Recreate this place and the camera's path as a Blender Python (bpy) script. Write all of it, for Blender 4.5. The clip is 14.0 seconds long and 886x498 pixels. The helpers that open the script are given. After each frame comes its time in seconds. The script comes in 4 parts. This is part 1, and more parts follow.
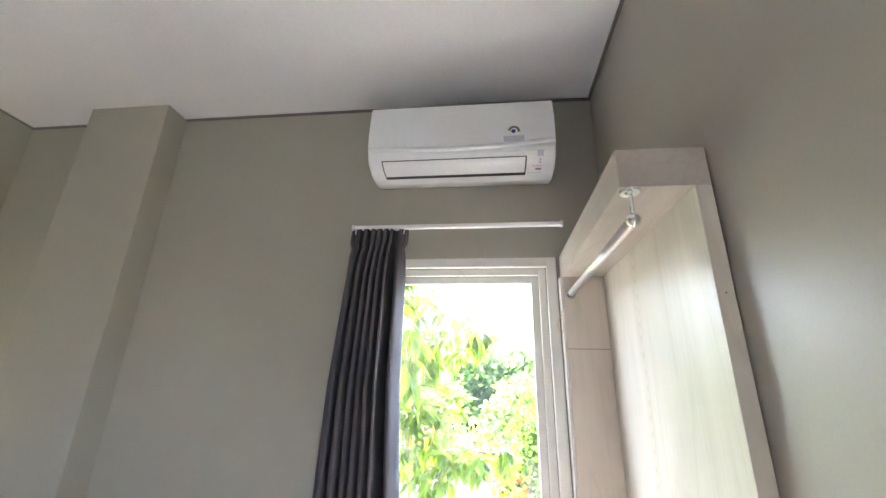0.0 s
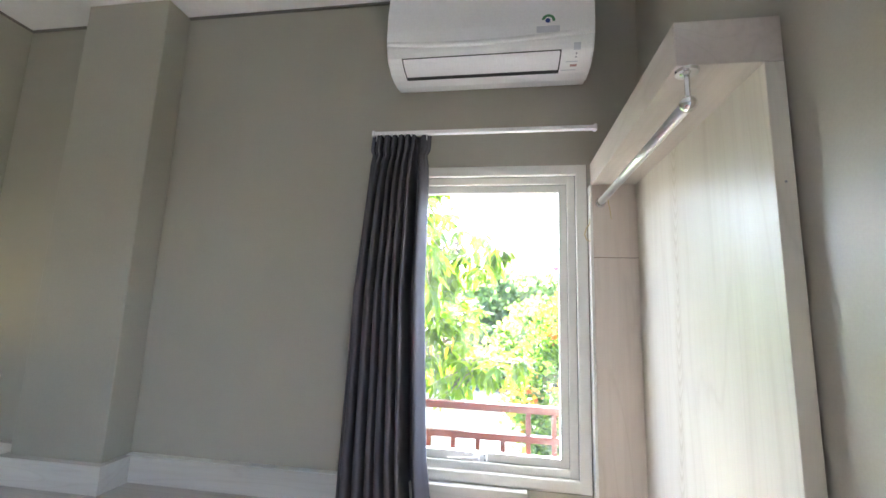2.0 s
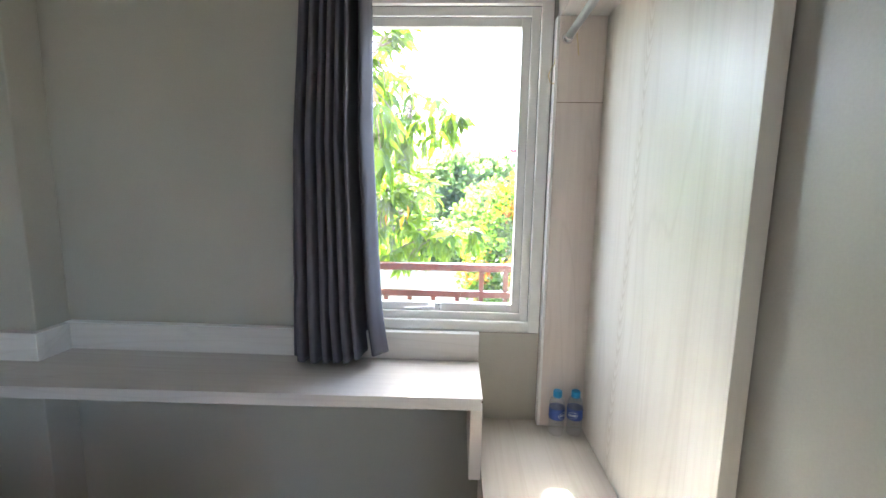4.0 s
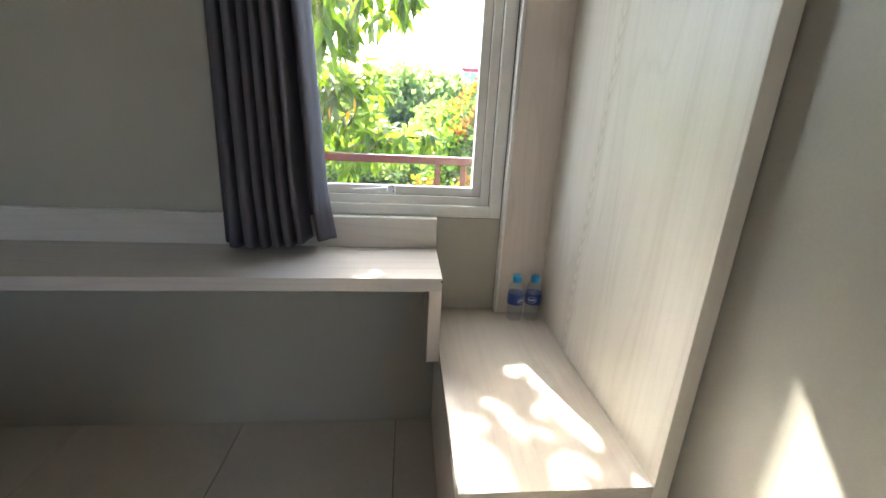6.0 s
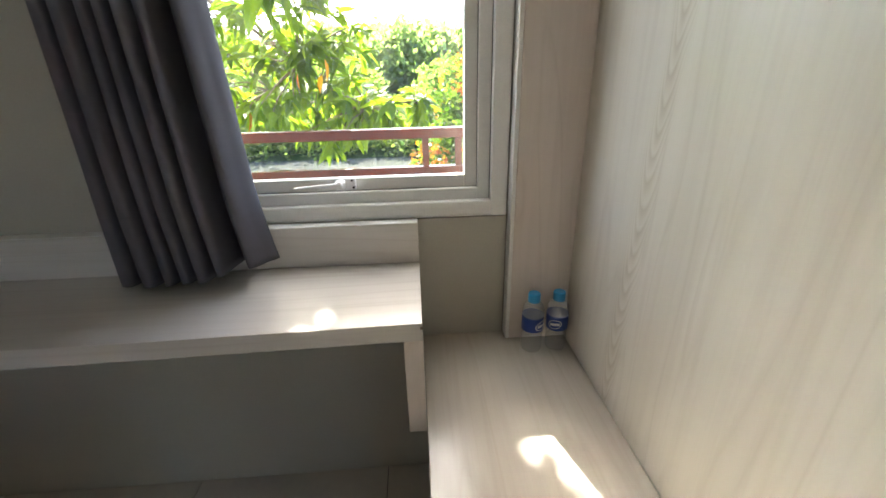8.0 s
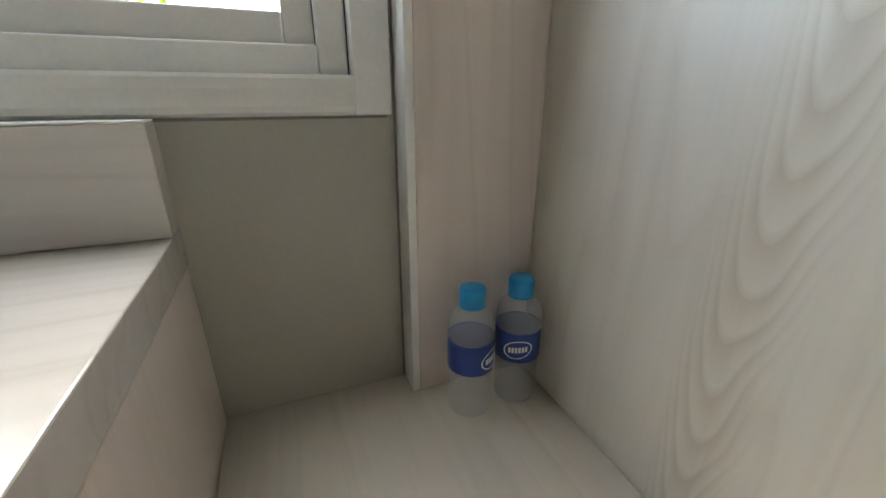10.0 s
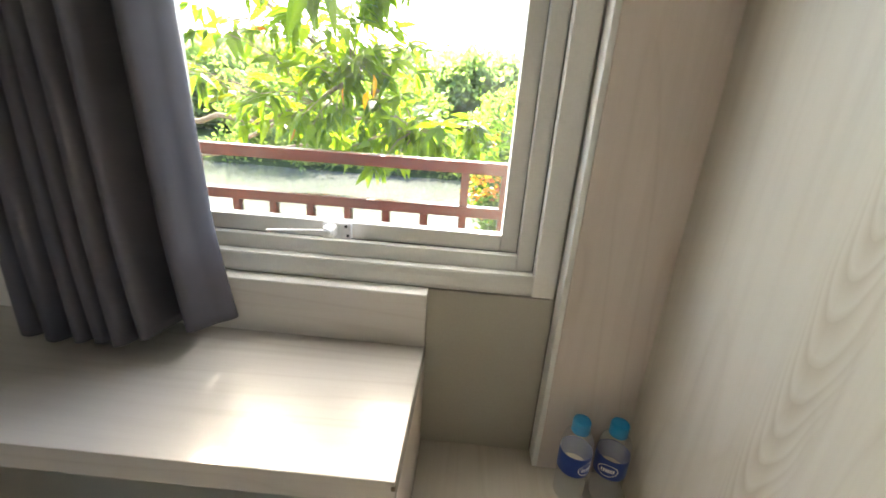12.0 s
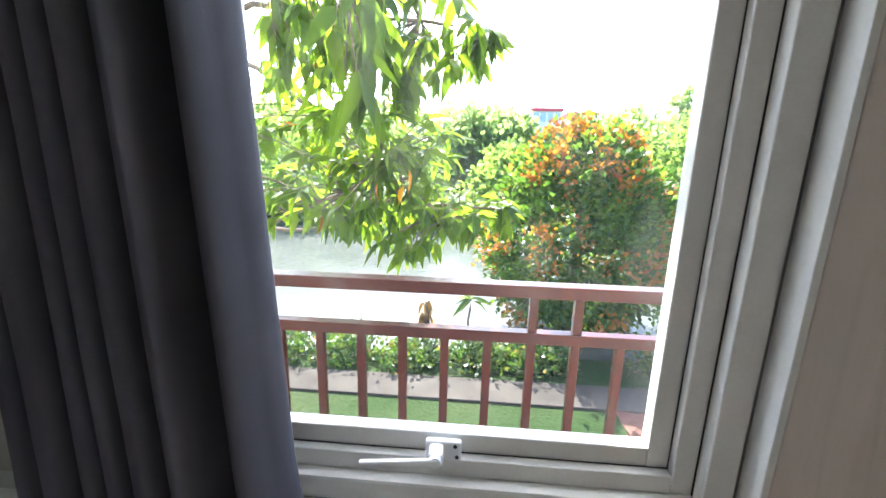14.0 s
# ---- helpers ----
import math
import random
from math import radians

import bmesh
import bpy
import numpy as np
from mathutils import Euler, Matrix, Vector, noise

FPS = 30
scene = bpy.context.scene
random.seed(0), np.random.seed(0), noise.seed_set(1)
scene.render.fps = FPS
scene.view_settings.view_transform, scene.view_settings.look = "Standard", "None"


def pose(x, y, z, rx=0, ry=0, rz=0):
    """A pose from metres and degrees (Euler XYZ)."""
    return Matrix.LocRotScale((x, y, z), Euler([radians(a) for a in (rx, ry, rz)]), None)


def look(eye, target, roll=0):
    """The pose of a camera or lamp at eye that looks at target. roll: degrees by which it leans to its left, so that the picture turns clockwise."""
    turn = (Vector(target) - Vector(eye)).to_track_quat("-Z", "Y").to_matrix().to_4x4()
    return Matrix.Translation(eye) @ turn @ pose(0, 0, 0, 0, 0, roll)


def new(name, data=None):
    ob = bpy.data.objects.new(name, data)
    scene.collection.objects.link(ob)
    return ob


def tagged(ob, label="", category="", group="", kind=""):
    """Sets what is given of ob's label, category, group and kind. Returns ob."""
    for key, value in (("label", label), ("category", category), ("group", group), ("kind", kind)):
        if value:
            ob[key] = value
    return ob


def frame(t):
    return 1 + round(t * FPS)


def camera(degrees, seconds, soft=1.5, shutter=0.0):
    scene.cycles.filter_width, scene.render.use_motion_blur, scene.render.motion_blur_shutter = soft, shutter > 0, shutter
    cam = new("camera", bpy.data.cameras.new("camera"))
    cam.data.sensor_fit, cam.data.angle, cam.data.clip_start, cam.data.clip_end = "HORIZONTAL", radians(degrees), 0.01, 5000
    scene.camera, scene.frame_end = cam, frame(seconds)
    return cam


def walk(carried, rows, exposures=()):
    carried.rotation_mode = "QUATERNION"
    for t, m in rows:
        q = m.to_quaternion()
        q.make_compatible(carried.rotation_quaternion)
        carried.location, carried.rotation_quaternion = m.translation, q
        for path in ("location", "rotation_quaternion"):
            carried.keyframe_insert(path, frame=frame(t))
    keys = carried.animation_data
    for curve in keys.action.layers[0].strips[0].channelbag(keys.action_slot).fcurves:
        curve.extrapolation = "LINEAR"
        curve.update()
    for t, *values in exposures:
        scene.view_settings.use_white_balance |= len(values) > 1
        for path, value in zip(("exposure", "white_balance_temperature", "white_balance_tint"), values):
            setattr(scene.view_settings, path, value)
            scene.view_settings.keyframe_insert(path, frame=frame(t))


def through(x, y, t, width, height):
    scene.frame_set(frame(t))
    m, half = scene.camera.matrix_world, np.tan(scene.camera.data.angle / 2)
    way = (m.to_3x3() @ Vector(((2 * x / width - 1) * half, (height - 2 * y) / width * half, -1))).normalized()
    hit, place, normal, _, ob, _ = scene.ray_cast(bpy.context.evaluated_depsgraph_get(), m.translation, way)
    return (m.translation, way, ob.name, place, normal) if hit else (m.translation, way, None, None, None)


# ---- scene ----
cam = camera(95.1, 14.0, soft=1.5, shutter=0.15)
PATH = [
    (0, (-0.49, -1.646, 1.548), (-0.71, 0.232, 2.198), 1.3),
    (0.5, (-0.521, -1.637, 1.553), (-0.854, 0.233, 2.181), 1.5),
    (1, (-0.533, -1.625, 1.54), (-0.899, 0.263, 2.092), 1.7),
    (1.5, (-0.533, -1.61, 1.515), (-0.869, 0.313, 1.954), 1.8),
    (2, (-0.531, -1.597, 1.487), (-0.825, 0.358, 1.785), 1.9),
    (2.5, (-0.527, -1.584, 1.458), (-0.791, 0.393, 1.614), 2.0),
    (3, (-0.529, -1.567, 1.426), (-0.742, 0.422, 1.434), 2.0),
    (3.5, (-0.526, -1.547, 1.407), (-0.676, 0.442, 1.257), 1.8),
    (3.7, (-0.524, -1.529, 1.397), (-0.645, 0.457, 1.196), 1.4),
    (6, (-0.545, -1.392, 1.188), (-0.36, 0.504, 0.581), 2.8),
    (6.5, (-0.538, -1.357, 1.179), (-0.389, 0.482, 0.408), 3.0),
    (7, (-0.487, -1.213, 1.228), (-0.394, 0.584, 0.356), 2.3),
    (7.5, (-0.447, -1.101, 1.231), (-0.389, 0.712, 0.388), 1.1),
    (8, (-0.435, -0.979, 1.184), (-0.321, 0.863, 0.411), -1.3),
    (8.5, (-0.42, -0.792, 1.107), (-0.111, 1.095, 0.52), -2.9),
    (9, (-0.32, -0.558, 0.944), (0.214, 1.32, 0.507), -3.4),
    (9.2, (-0.338, -0.458, 0.88), (0.397, 1.329, 0.361), -1.2),
    (11.3, (-0.322, -0.539, 0.955), (0.051, 1.257, 0.157), 3.1),
    (11.5, (-0.342, -0.584, 1.022), (-0.065, 1.247, 0.267), 3.7),
    (12, (-0.38, -0.673, 1.177), (-0.482, 1.209, 0.508), 3.9),
    (12.5, (-0.428, -0.713, 1.24), (-0.803, 1.181, 0.719), 4.3),
    (13, (-0.437, -0.676, 1.317), (-0.801, 1.231, 0.835), 3.9),
    (13.5, (-0.525, -0.594, 1.347), (-0.765, 1.338, 0.887), 3.1),
    (14, (-0.579, -0.496, 1.366), (-0.724, 1.448, 0.92), 1.4),
]
walk(cam, [(t, look(eye, target, roll)) for t, eye, target, roll in PATH],
     exposures=[(0.0, 4.95, 6250, 12), (1.5, 4.8, 6150, 11), (3.5, 4.5, 6050, 9), (6.0, 3.8, 6550, 7), (6.5, 3.65, 7000, 8), (8.5, 3.45, 6700, 7), (9.0, 3.4, 6400, 5), (11.5, 3.85, 6700, 5), (12.5, 3.4, 7700, 8), (13.2, 3.1, 7100, 9), (14.0, 3.12, 6100, 9)])

# ---- sky, sun and exposure ----
SUN_TO = Vector((-0.313, 1.0, 1.08)).normalized()
world = bpy.data.worlds.new("sky")
scene.world = world
world.use_nodes = True
wt = world.node_tree
sky = wt.nodes.new("ShaderNodeTexSky")
sky.sky_type = "NISHITA"
sky.sun_disc = False
sky.sun_elevation = math.asin(SUN_TO.z)
sky.sun_rotation = math.atan2(SUN_TO.x, SUN_TO.y)
sky.air_density, sky.dust_density, sky.ozone_density = 0.7, 1.6, 0.4
wt.nodes["Background"].inputs["Strength"].default_value = 0.15
wt.links.new(sky.outputs["Color"], wt.nodes["Background"].inputs["Color"])

sun = new("sun", bpy.data.lights.new("sun", "SUN"))
sun.data.energy, sun.data.angle, sun.data.color = 4.0, radians(0.55), (1.0, 0.96, 0.90)
sun.matrix_world = look(SUN_TO * 60, (0, 0, 0))

# the bright high sky, standing in at the head of the window's opening
skylight = new("window_skylight", bpy.data.lights.new("window_skylight", "AREA"))
skylight.data.shape, skylight.data.size, skylight.data.size_y = "RECTANGLE", 0.76, 0.5
skylight.data.energy, skylight.data.color = 0.3, (0.86, 0.94, 1.0)
skylight.matrix_world = look((-0.60, 0.50, 2.50), (-0.50, -0.35, 0.9))


# ---- materials ----
def nodes_of(name):
    m = bpy.data.materials.new(name)
    m.use_nodes = True
    return m, m.node_tree, m.node_tree.nodes["Principled BSDF"]


def mapped(nt, scale, space="Object"):
    tc, mp = nt.nodes.new("ShaderNodeTexCoord"), nt.nodes.new("ShaderNodeMapping")
    mp.inputs["Scale"].default_value = scale
    nt.links.new(tc.outputs[space], mp.inputs["Vector"])
    return mp.outputs["Vector"]


def noise_of(nt, vec, scale, detail=4.0, rough=0.55, distort=0.0):
    n = nt.nodes.new("ShaderNodeTexNoise")
    n.inputs["Scale"].default_value, n.inputs["Detail"].default_value = scale, detail
    n.inputs["Roughness"].default_value, n.inputs["Distortion"].default_value = rough, distort
    nt.links.new(vec, n.inputs["Vector"])
    return n.outputs["Fac"]


def ramp_of(nt, fac, stops):
    r = nt.nodes.new("ShaderNodeValToRGB")
    while len(r.color_ramp.elements) < len(stops):
        r.color_ramp.elements.new(0.5)
    for e, (p, c) in zip(r.color_ramp.elements, stops):
        e.position, e.color = p, (*c, 1)
    nt.links.new(fac, r.inputs["Fac"])
    return r.outputs["Color"]


def mixed(nt, a, b, fac, mode="MIX"):
    m = nt.nodes.new("ShaderNodeMix")
    m.data_type, m.blend_type = "RGBA", mode
    for sock, v in ((m.inputs[0], fac), (m.inputs[6], a), (m.inputs[7], b)):
        if isinstance(v, bpy.types.NodeSocket):
            nt.links.new(v, sock)
        else:
            sock.default_value = v if isinstance(v, float) else (*v, 1)
    return m.outputs[2]


def bumped(nt, bsdf, height, strength, dist):
    b = nt.nodes.new("ShaderNodeBump")
    b.inputs["Strength"].default_value, b.inputs["Distance"].default_value = strength, dist
    nt.links.new(height, b.inputs["Height"])
    nt.links.new(b.outputs["Normal"], bsdf.inputs["Normal"])


def plain(name, color, rough=0.5, metal=0.0, vary=0.06, scale=6.0, grain=120.0, bump=0.1, dist=0.001, coat=0.0, spec=0.5):
    """A surface with soft stains, a fine grain and a little relief."""
    m, nt, b = nodes_of(name)
    vec = mapped(nt, (1, 1, 1))
    big, small = noise_of(nt, vec, scale), noise_of(nt, vec, grain, 2.0)
    lo, hi = [c * (1 - vary) for c in color], [min(1, c * (1 + vary)) for c in color]
    col = ramp_of(nt, big, ((0.3, lo), (0.7, hi)))
    col = mixed(nt, col, ramp_of(nt, small, ((0.3, (0.92,) * 3), (0.7, (1, 1, 1)))), 0.6, "MULTIPLY")
    nt.links.new(col, b.inputs["Base Color"])
    b.inputs["Roughness"].default_value, b.inputs["Metallic"].default_value = rough, metal
    b.inputs["Coat Weight"].default_value, b.inputs["Specular IOR Level"].default_value = coat, spec
    if bump:
        bumped(nt, b, small, bump, dist)
    return m


def veneer(name, axis, dark, light, rough=0.42, arches=True, cathedral=0.0):
    """Pale laminate with wood figure running along the given axis."""
    m, nt, b = nodes_of(name)
    stretch = [5.0, 5.0, 5.0]
    stretch["xyz".index(axis)] = 0.55
    vec = mapped(nt, stretch)
    fine = list(s * 13 for s in stretch)
    fine["xyz".index(axis)] = 2.2
    vec2 = mapped(nt, fine)
    wide = noise_of(nt, vec, 0.7, 3.0, 0.5, 0.6)
    line = noise_of(nt, vec2, 1.0, 3.0, 0.6, 0.2)
    wave = nt.nodes.new("ShaderNodeMath")
    wave.operation = "MULTIPLY"
    wave.inputs[1].default_value = 11.0
    nt.links.new(wide, wave.inputs[0])
    ring = nt.nodes.new("ShaderNodeMath")
    ring.operation = "FRACT"
    nt.links.new(wave.outputs[0], ring.inputs[0])
    mid = [(p + q) / 2 for p, q in zip(dark, light)]
    col = ramp_of(nt, wide, ((0.3, mid), (0.65, light)))
    if arches:
        figure = ramp_of(nt, ring.outputs[0], ((0.0, (0.80, 0.77, 0.74)), (0.16, (1, 1, 1)), (0.9, (0.98, 0.98, 0.98)), (1.0, (0.86, 0.84, 0.81))))
        col = mixed(nt, col, figure, 0.35, "MULTIPLY")
    col = mixed(nt, col, ramp_of(nt, line, ((0.30, [d / l for d, l in zip(dark, light)]), (0.55, (1, 1, 1)))), 0.20, "MULTIPLY")
    if cathedral:
        # nested arches of the figured sheet, open upwards
        tc, sep = nt.nodes.new("ShaderNodeTexCoord"), nt.nodes.new("ShaderNodeSeparateXYZ")
        nt.links.new(tc.outputs["Object"], sep.inputs[0])

        def calc(op, a, b):
            n = nt.nodes.new("ShaderNodeMath")
            n.operation = op
            for sock, v in zip(n.inputs, (a, b)):
                if isinstance(v, bpy.types.NodeSocket):
                    nt.links.new(v, sock)
                else:
                    sock.default_value = v
            return n.outputs[0]

        dy = calc("ADD", calc("ADD", sep.outputs["Y"], cathedral), calc("MULTIPLY", sep.outputs["Z"], 0.06))
        wob = noise_of(nt, mapped(nt, (1, 9, 3)), 1.0, 2.0)
        dy = calc("ADD", dy, calc("MULTIPLY", calc("SUBTRACT", wob, 0.5), 0.05))
        val = calc("SUBTRACT", calc("ADD", sep.outputs["Z"], calc("MULTIPLY", wob, 0.08)), calc("MULTIPLY", calc("MULTIPLY", dy, dy), 130.0))
        arch = ramp_of(nt, calc("FRACT", calc("MULTIPLY", val, 23.0), 0.0), ((0.0, (0.86, 0.83, 0.78)), (0.22, (1.0, 1.0, 1.0)), (0.55, (0.95, 0.93, 0.90)), (1.0, (0.80, 0.76, 0.70))))
        mask = ramp_of(nt, calc("ABSOLUTE", dy, 0.0), ((0.010, (0.9, 0.9, 0.9)), (0.036, (0, 0, 0))))
        col = mixed(nt, col, mixed(nt, (1.0, 1.0, 1.0), arch, mask), 1.0, "MULTIPLY")
    nt.links.new(col, b.inputs["Base Color"])
    b.inputs["Roughness"].default_value = rough
    bumped(nt, b, line, 0.12, 0.0008)
    return m


def leafy(name, stops, through=0.5, rough=0.4):
    """Leaves, each tinted on its own, that let the sun through."""
    m, nt, b = nodes_of(name)
    geo = nt.nodes.new("ShaderNodeNewGeometry")
    info = nt.nodes.new("ShaderNodeObjectInfo")
    add = nt.nodes.new("ShaderNodeMath")
    add.operation = "ADD"
    nt.links.new(geo.outputs["Random Per Island"], add.inputs[0])
    nt.links.new(info.outputs["Random"], add.inputs[1])
    fr = nt.nodes.new("ShaderNodeMath")
    fr.operation = "FRACT"
    nt.links.new(add.outputs[0], fr.inputs[0])
    col = ramp_of(nt, fr.outputs[0], stops)
    col = mixed(nt, col, ramp_of(nt, noise_of(nt, mapped(nt, (1, 1, 1)), 9.0), ((0.3, (0.75, 0.8, 0.7)), (0.7, (1, 1, 1)))), 0.6, "MULTIPLY")
    nt.links.new(col, b.inputs["Base Color"])
    b.inputs["Roughness"].default_value = rough
    b.inputs["Specular IOR Level"].default_value = 0.3
    tr = nt.nodes.new("ShaderNodeBsdfTranslucent")
    gain = nt.nodes.new("ShaderNodeVectorMath")
    gain.operation = "MULTIPLY"
    gain.inputs[1].default_value = (2.7, 2.55, 1.0)
    nt.links.new(col, gain.inputs[0])
    nt.links.new(gain.outputs[0], tr.inputs["Color"])
    mx = nt.nodes.new("ShaderNodeMixShader")
    mx.inputs[0].default_value = through
    nt.links.new(b.outputs[0], mx.inputs[1])
    nt.links.new(tr.outputs[0], mx.inputs[2])
    nt.links.new(mx.outputs[0], nt.nodes["Material Output"].inputs["Surface"])
    return m


M_WALL = plain("wall_paint", (0.415, 0.386, 0.318), 0.4, vary=0.03, scale=2.5, grain=180, bump=0.08, dist=0.0008)
M_CEIL = plain("ceiling_paint", (0.90, 0.885, 0.885), 0.7, vary=0.02, scale=2.0, grain=90, bump=0.05)
M_WOODZ = veneer("veneer_upright", "z", (0.54, 0.45, 0.385), (0.74, 0.655, 0.585))
# streaks are grain; the darker tone puts the header's shade into the colour
M_HEAD = veneer("veneer_streaked_shaded", "y", (0.40, 0.34, 0.30), (0.63, 0.565, 0.50), 0.4)
M_PANEL = veneer("veneer_figured", "z", (0.52, 0.46, 0.37), (0.70, 0.655, 0.56), 0.35, cathedral=0.262)
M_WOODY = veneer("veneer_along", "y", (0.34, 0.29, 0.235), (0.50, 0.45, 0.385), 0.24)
M_WOODX = veneer("veneer_across", "x", (0.53, 0.47, 0.41), (0.70, 0.66, 0.61), 0.22)
M_DESK = veneer("veneer_desk", "x", (0.45, 0.405, 0.36), (0.59, 0.55, 0.50), 0.2)
M_FRAME = plain("window_frame_coat", (0.76, 0.74, 0.69), 0.35, vary=0.03, scale=12, grain=200, bump=0.03)
M_WHITE = plain("white_plastic", (0.87, 0.86, 0.86), 0.28, vary=0.01, bump=0.0)
M_GREYW = plain("louver_plastic", (0.84, 0.82, 0.83), 0.3, vary=0.01, bump=0.0)
M_DARK = plain("dark_slot", (0.015, 0.015, 0.015), 0.6, vary=0.1, bump=0.0)
M_BLUELAB = plain("label_blue", (0.013, 0.048, 0.25), 0.35, vary=0.1, bump=0.0)
M_CAP = plain("cap_blue", (0.01, 0.24, 0.48), 0.35, vary=0.05, bump=0.0)
M_GREEN = plain("sticker_green", (0.06, 0.22, 0.10), 0.4, vary=0.05, bump=0.0)
M_STICK = plain("sticker_grey", (0.60, 0.61, 0.66), 0.4, vary=0.05, bump=0.0)
M_PRINT = plain("print_grey", (0.30, 0.30, 0.33), 0.5, vary=0.05, bump=0.0)
M_PRED = plain("print_red", (0.45, 0.25, 0.25), 0.5, vary=0.05, bump=0.0)
M_CHROME = plain("chrome", (0.75, 0.75, 0.76), 0.12, 1.0, vary=0.02, bump=0.0)
M_ROD = plain("brushed_chrome", (0.78, 0.78, 0.78), 0.3, 1.0, vary=0.02, bump=0.0)
M_RAIL = plain("red_brown_paint", (0.062, 0.010, 0.005), 0.26, spec=0.3, vary=0.25, scale=5, grain=60, bump=0.15)
M_TILE = plain("floor_tile", (0.53, 0.475, 0.395), 0.30, vary=0.06, scale=3, grain=40, bump=0.02)
M_GROUT = plain("grout", (0.16, 0.14, 0.12), 0.9, vary=0.1, grain=200)
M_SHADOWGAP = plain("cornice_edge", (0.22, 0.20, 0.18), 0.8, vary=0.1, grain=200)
# pale tile for unseen slabs outdoors, chosen to reflect sun into the room
M_BOUNCE = plain("bounce_tile", (0.76, 0.71, 0.63), 0.6, vary=0.08, scale=3, grain=40)
M_SHEET = plain("white_sheet", (0.80, 0.80, 0.82), 0.85, vary=0.03, scale=3, grain=400, bump=0.2)
M_RUNNER = plain("red_runner", (0.50, 0.01, 0.02), 0.7, vary=0.08, scale=5, grain=300, bump=0.2)
M_CONC = plain("balcony_concrete", (0.20, 0.195, 0.185), 0.85, vary=0.12, scale=3, grain=40, bump=0.3)
M_STRING = plain("raffia_string", (0.62, 0.50, 0.26), 0.8, vary=0.1, bump=0.0)
M_BARK = plain("bark", (0.17, 0.12, 0.08), 0.9, vary=0.3, scale=14, grain=70, bump=0.6, dist=0.006)
M_PATH = plain("footpath_concrete", (0.058, 0.050, 0.042), 0.9, spec=0.05, vary=0.3, scale=1.2, grain=25, bump=0.4, dist=0.01)
M_SOIL = plain("red_soil", (0.12, 0.06, 0.045), 0.95, spec=0.05, vary=0.3, scale=1.5, grain=12, bump=0.5, dist=0.03)
M_BWALL = plain("far_white_render", (0.70, 0.70, 0.72), 0.8, vary=0.04, scale=0.3, bump=0.0)
M_BRED = plain("far_red_fascia", (0.50, 0.03, 0.05), 0.6, vary=0.05, scale=0.3, bump=0.0)
M_BGLASS = plain("far_window_glass", (0.25, 0.36, 0.50), 0.15, vary=0.1, scale=0.3, bump=0.0)
M_CURTAIN = plain("curtain_cloth", (0.074, 0.067, 0.078), 0.75, vary=0.10, scale=9, grain=500, bump=0.35, dist=0.0008)
M_LEAF = leafy("tree_leaf", ((0.0, (0.045, 0.085, 0.012)), (0.4, (0.075, 0.125, 0.015)), (0.992, (0.13, 0.19, 0.02)), (0.996, (0.28, 0.15, 0.02)), (1.0, (0.28, 0.05, 0.02))), 0.6)
M_OLD = leafy("old_leaf", ((0.0, (0.45, 0.17, 0.01)), (0.5, (0.42, 0.24, 0.015)), (1.0, (0.36, 0.06, 0.015))), 0.5)
M_BUSH = leafy("red_tip_leaf", ((0.0, (0.02, 0.05, 0.012)), (0.55, (0.05, 0.10, 0.02)), (1.0, (0.09, 0.14, 0.03))), 0.5)
M_TIP = leafy("orange_leaf", ((0.0, (0.18, 0.10, 0.015)), (0.75, (0.27, 0.12, 0.02)), (1.0, (0.32, 0.07, 0.03))), 0.35)
M_DRY = leafy("dry_leaf", ((0.0, (0.06, 0.035, 0.02)), (0.6, (0.10, 0.06, 0.035)), (1.0, (0.16, 0.10, 0.06))), 0.3, 0.8)
M_SHRUB = leafy("shrub_leaf", ((0.0, (0.02, 0.05, 0.012)), (0.6, (0.045, 0.085, 0.022)), (0.9, (0.08, 0.11, 0.03)), (1.0, (0.16, 0.10, 0.05))), 0.35)
# far woods and far shrubs: distance haze is mixed into the paler leaf colours
M_WOODS = leafy("far_leaf_hazed", ((0.0, (0.10, 0.15, 0.12)), (0.5, (0.125, 0.18, 0.125)), (1.0, (0.15, 0.20, 0.12))), 0.68, 0.7)
M_FARSHRUB = leafy("far_shrub_leaf_hazed", ((0.0, (0.055, 0.09, 0.045)), (0.6, (0.085, 0.13, 0.06)), (1.0, (0.13, 0.16, 0.08))), 0.65, 0.7)
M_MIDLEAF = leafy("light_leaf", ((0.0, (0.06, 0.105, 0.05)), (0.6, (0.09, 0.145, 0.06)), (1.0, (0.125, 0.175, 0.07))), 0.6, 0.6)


def make_glass():
    m, nt, b = nodes_of("window_glass")
    b.inputs["Base Color"].default_value = (0.97, 0.99, 0.98, 1)
    b.inputs["Roughness"].default_value, b.inputs["IOR"].default_value = 0.0, 1.05
    b.inputs["Transmission Weight"].default_value = 1.0
    # a faint pale veil in the pane stands in for the window's glare
    veil, mx = nt.nodes.new("ShaderNodeBsdfTranslucent"), nt.nodes.new("ShaderNodeMixShader")
    veil.inputs["Color"].default_value = (0.8, 0.8, 0.78, 1)
    film = nt.nodes.new("ShaderNodeMapRange")
    film.inputs["To Min"].default_value, film.inputs["To Max"].default_value = 0.004, 0.009
    nt.links.new(noise_of(nt, mapped(nt, (1, 1, 1)), 3.0), film.inputs["Value"])
    nt.links.new(film.outputs["Result"], mx.inputs[0])
    nt.links.new(b.outputs[0], mx.inputs[1])
    nt.links.new(veil.outputs[0], mx.inputs[2])
    nt.links.new(mx.outputs[0], nt.nodes["Material Output"].inputs["Surface"])
    return m


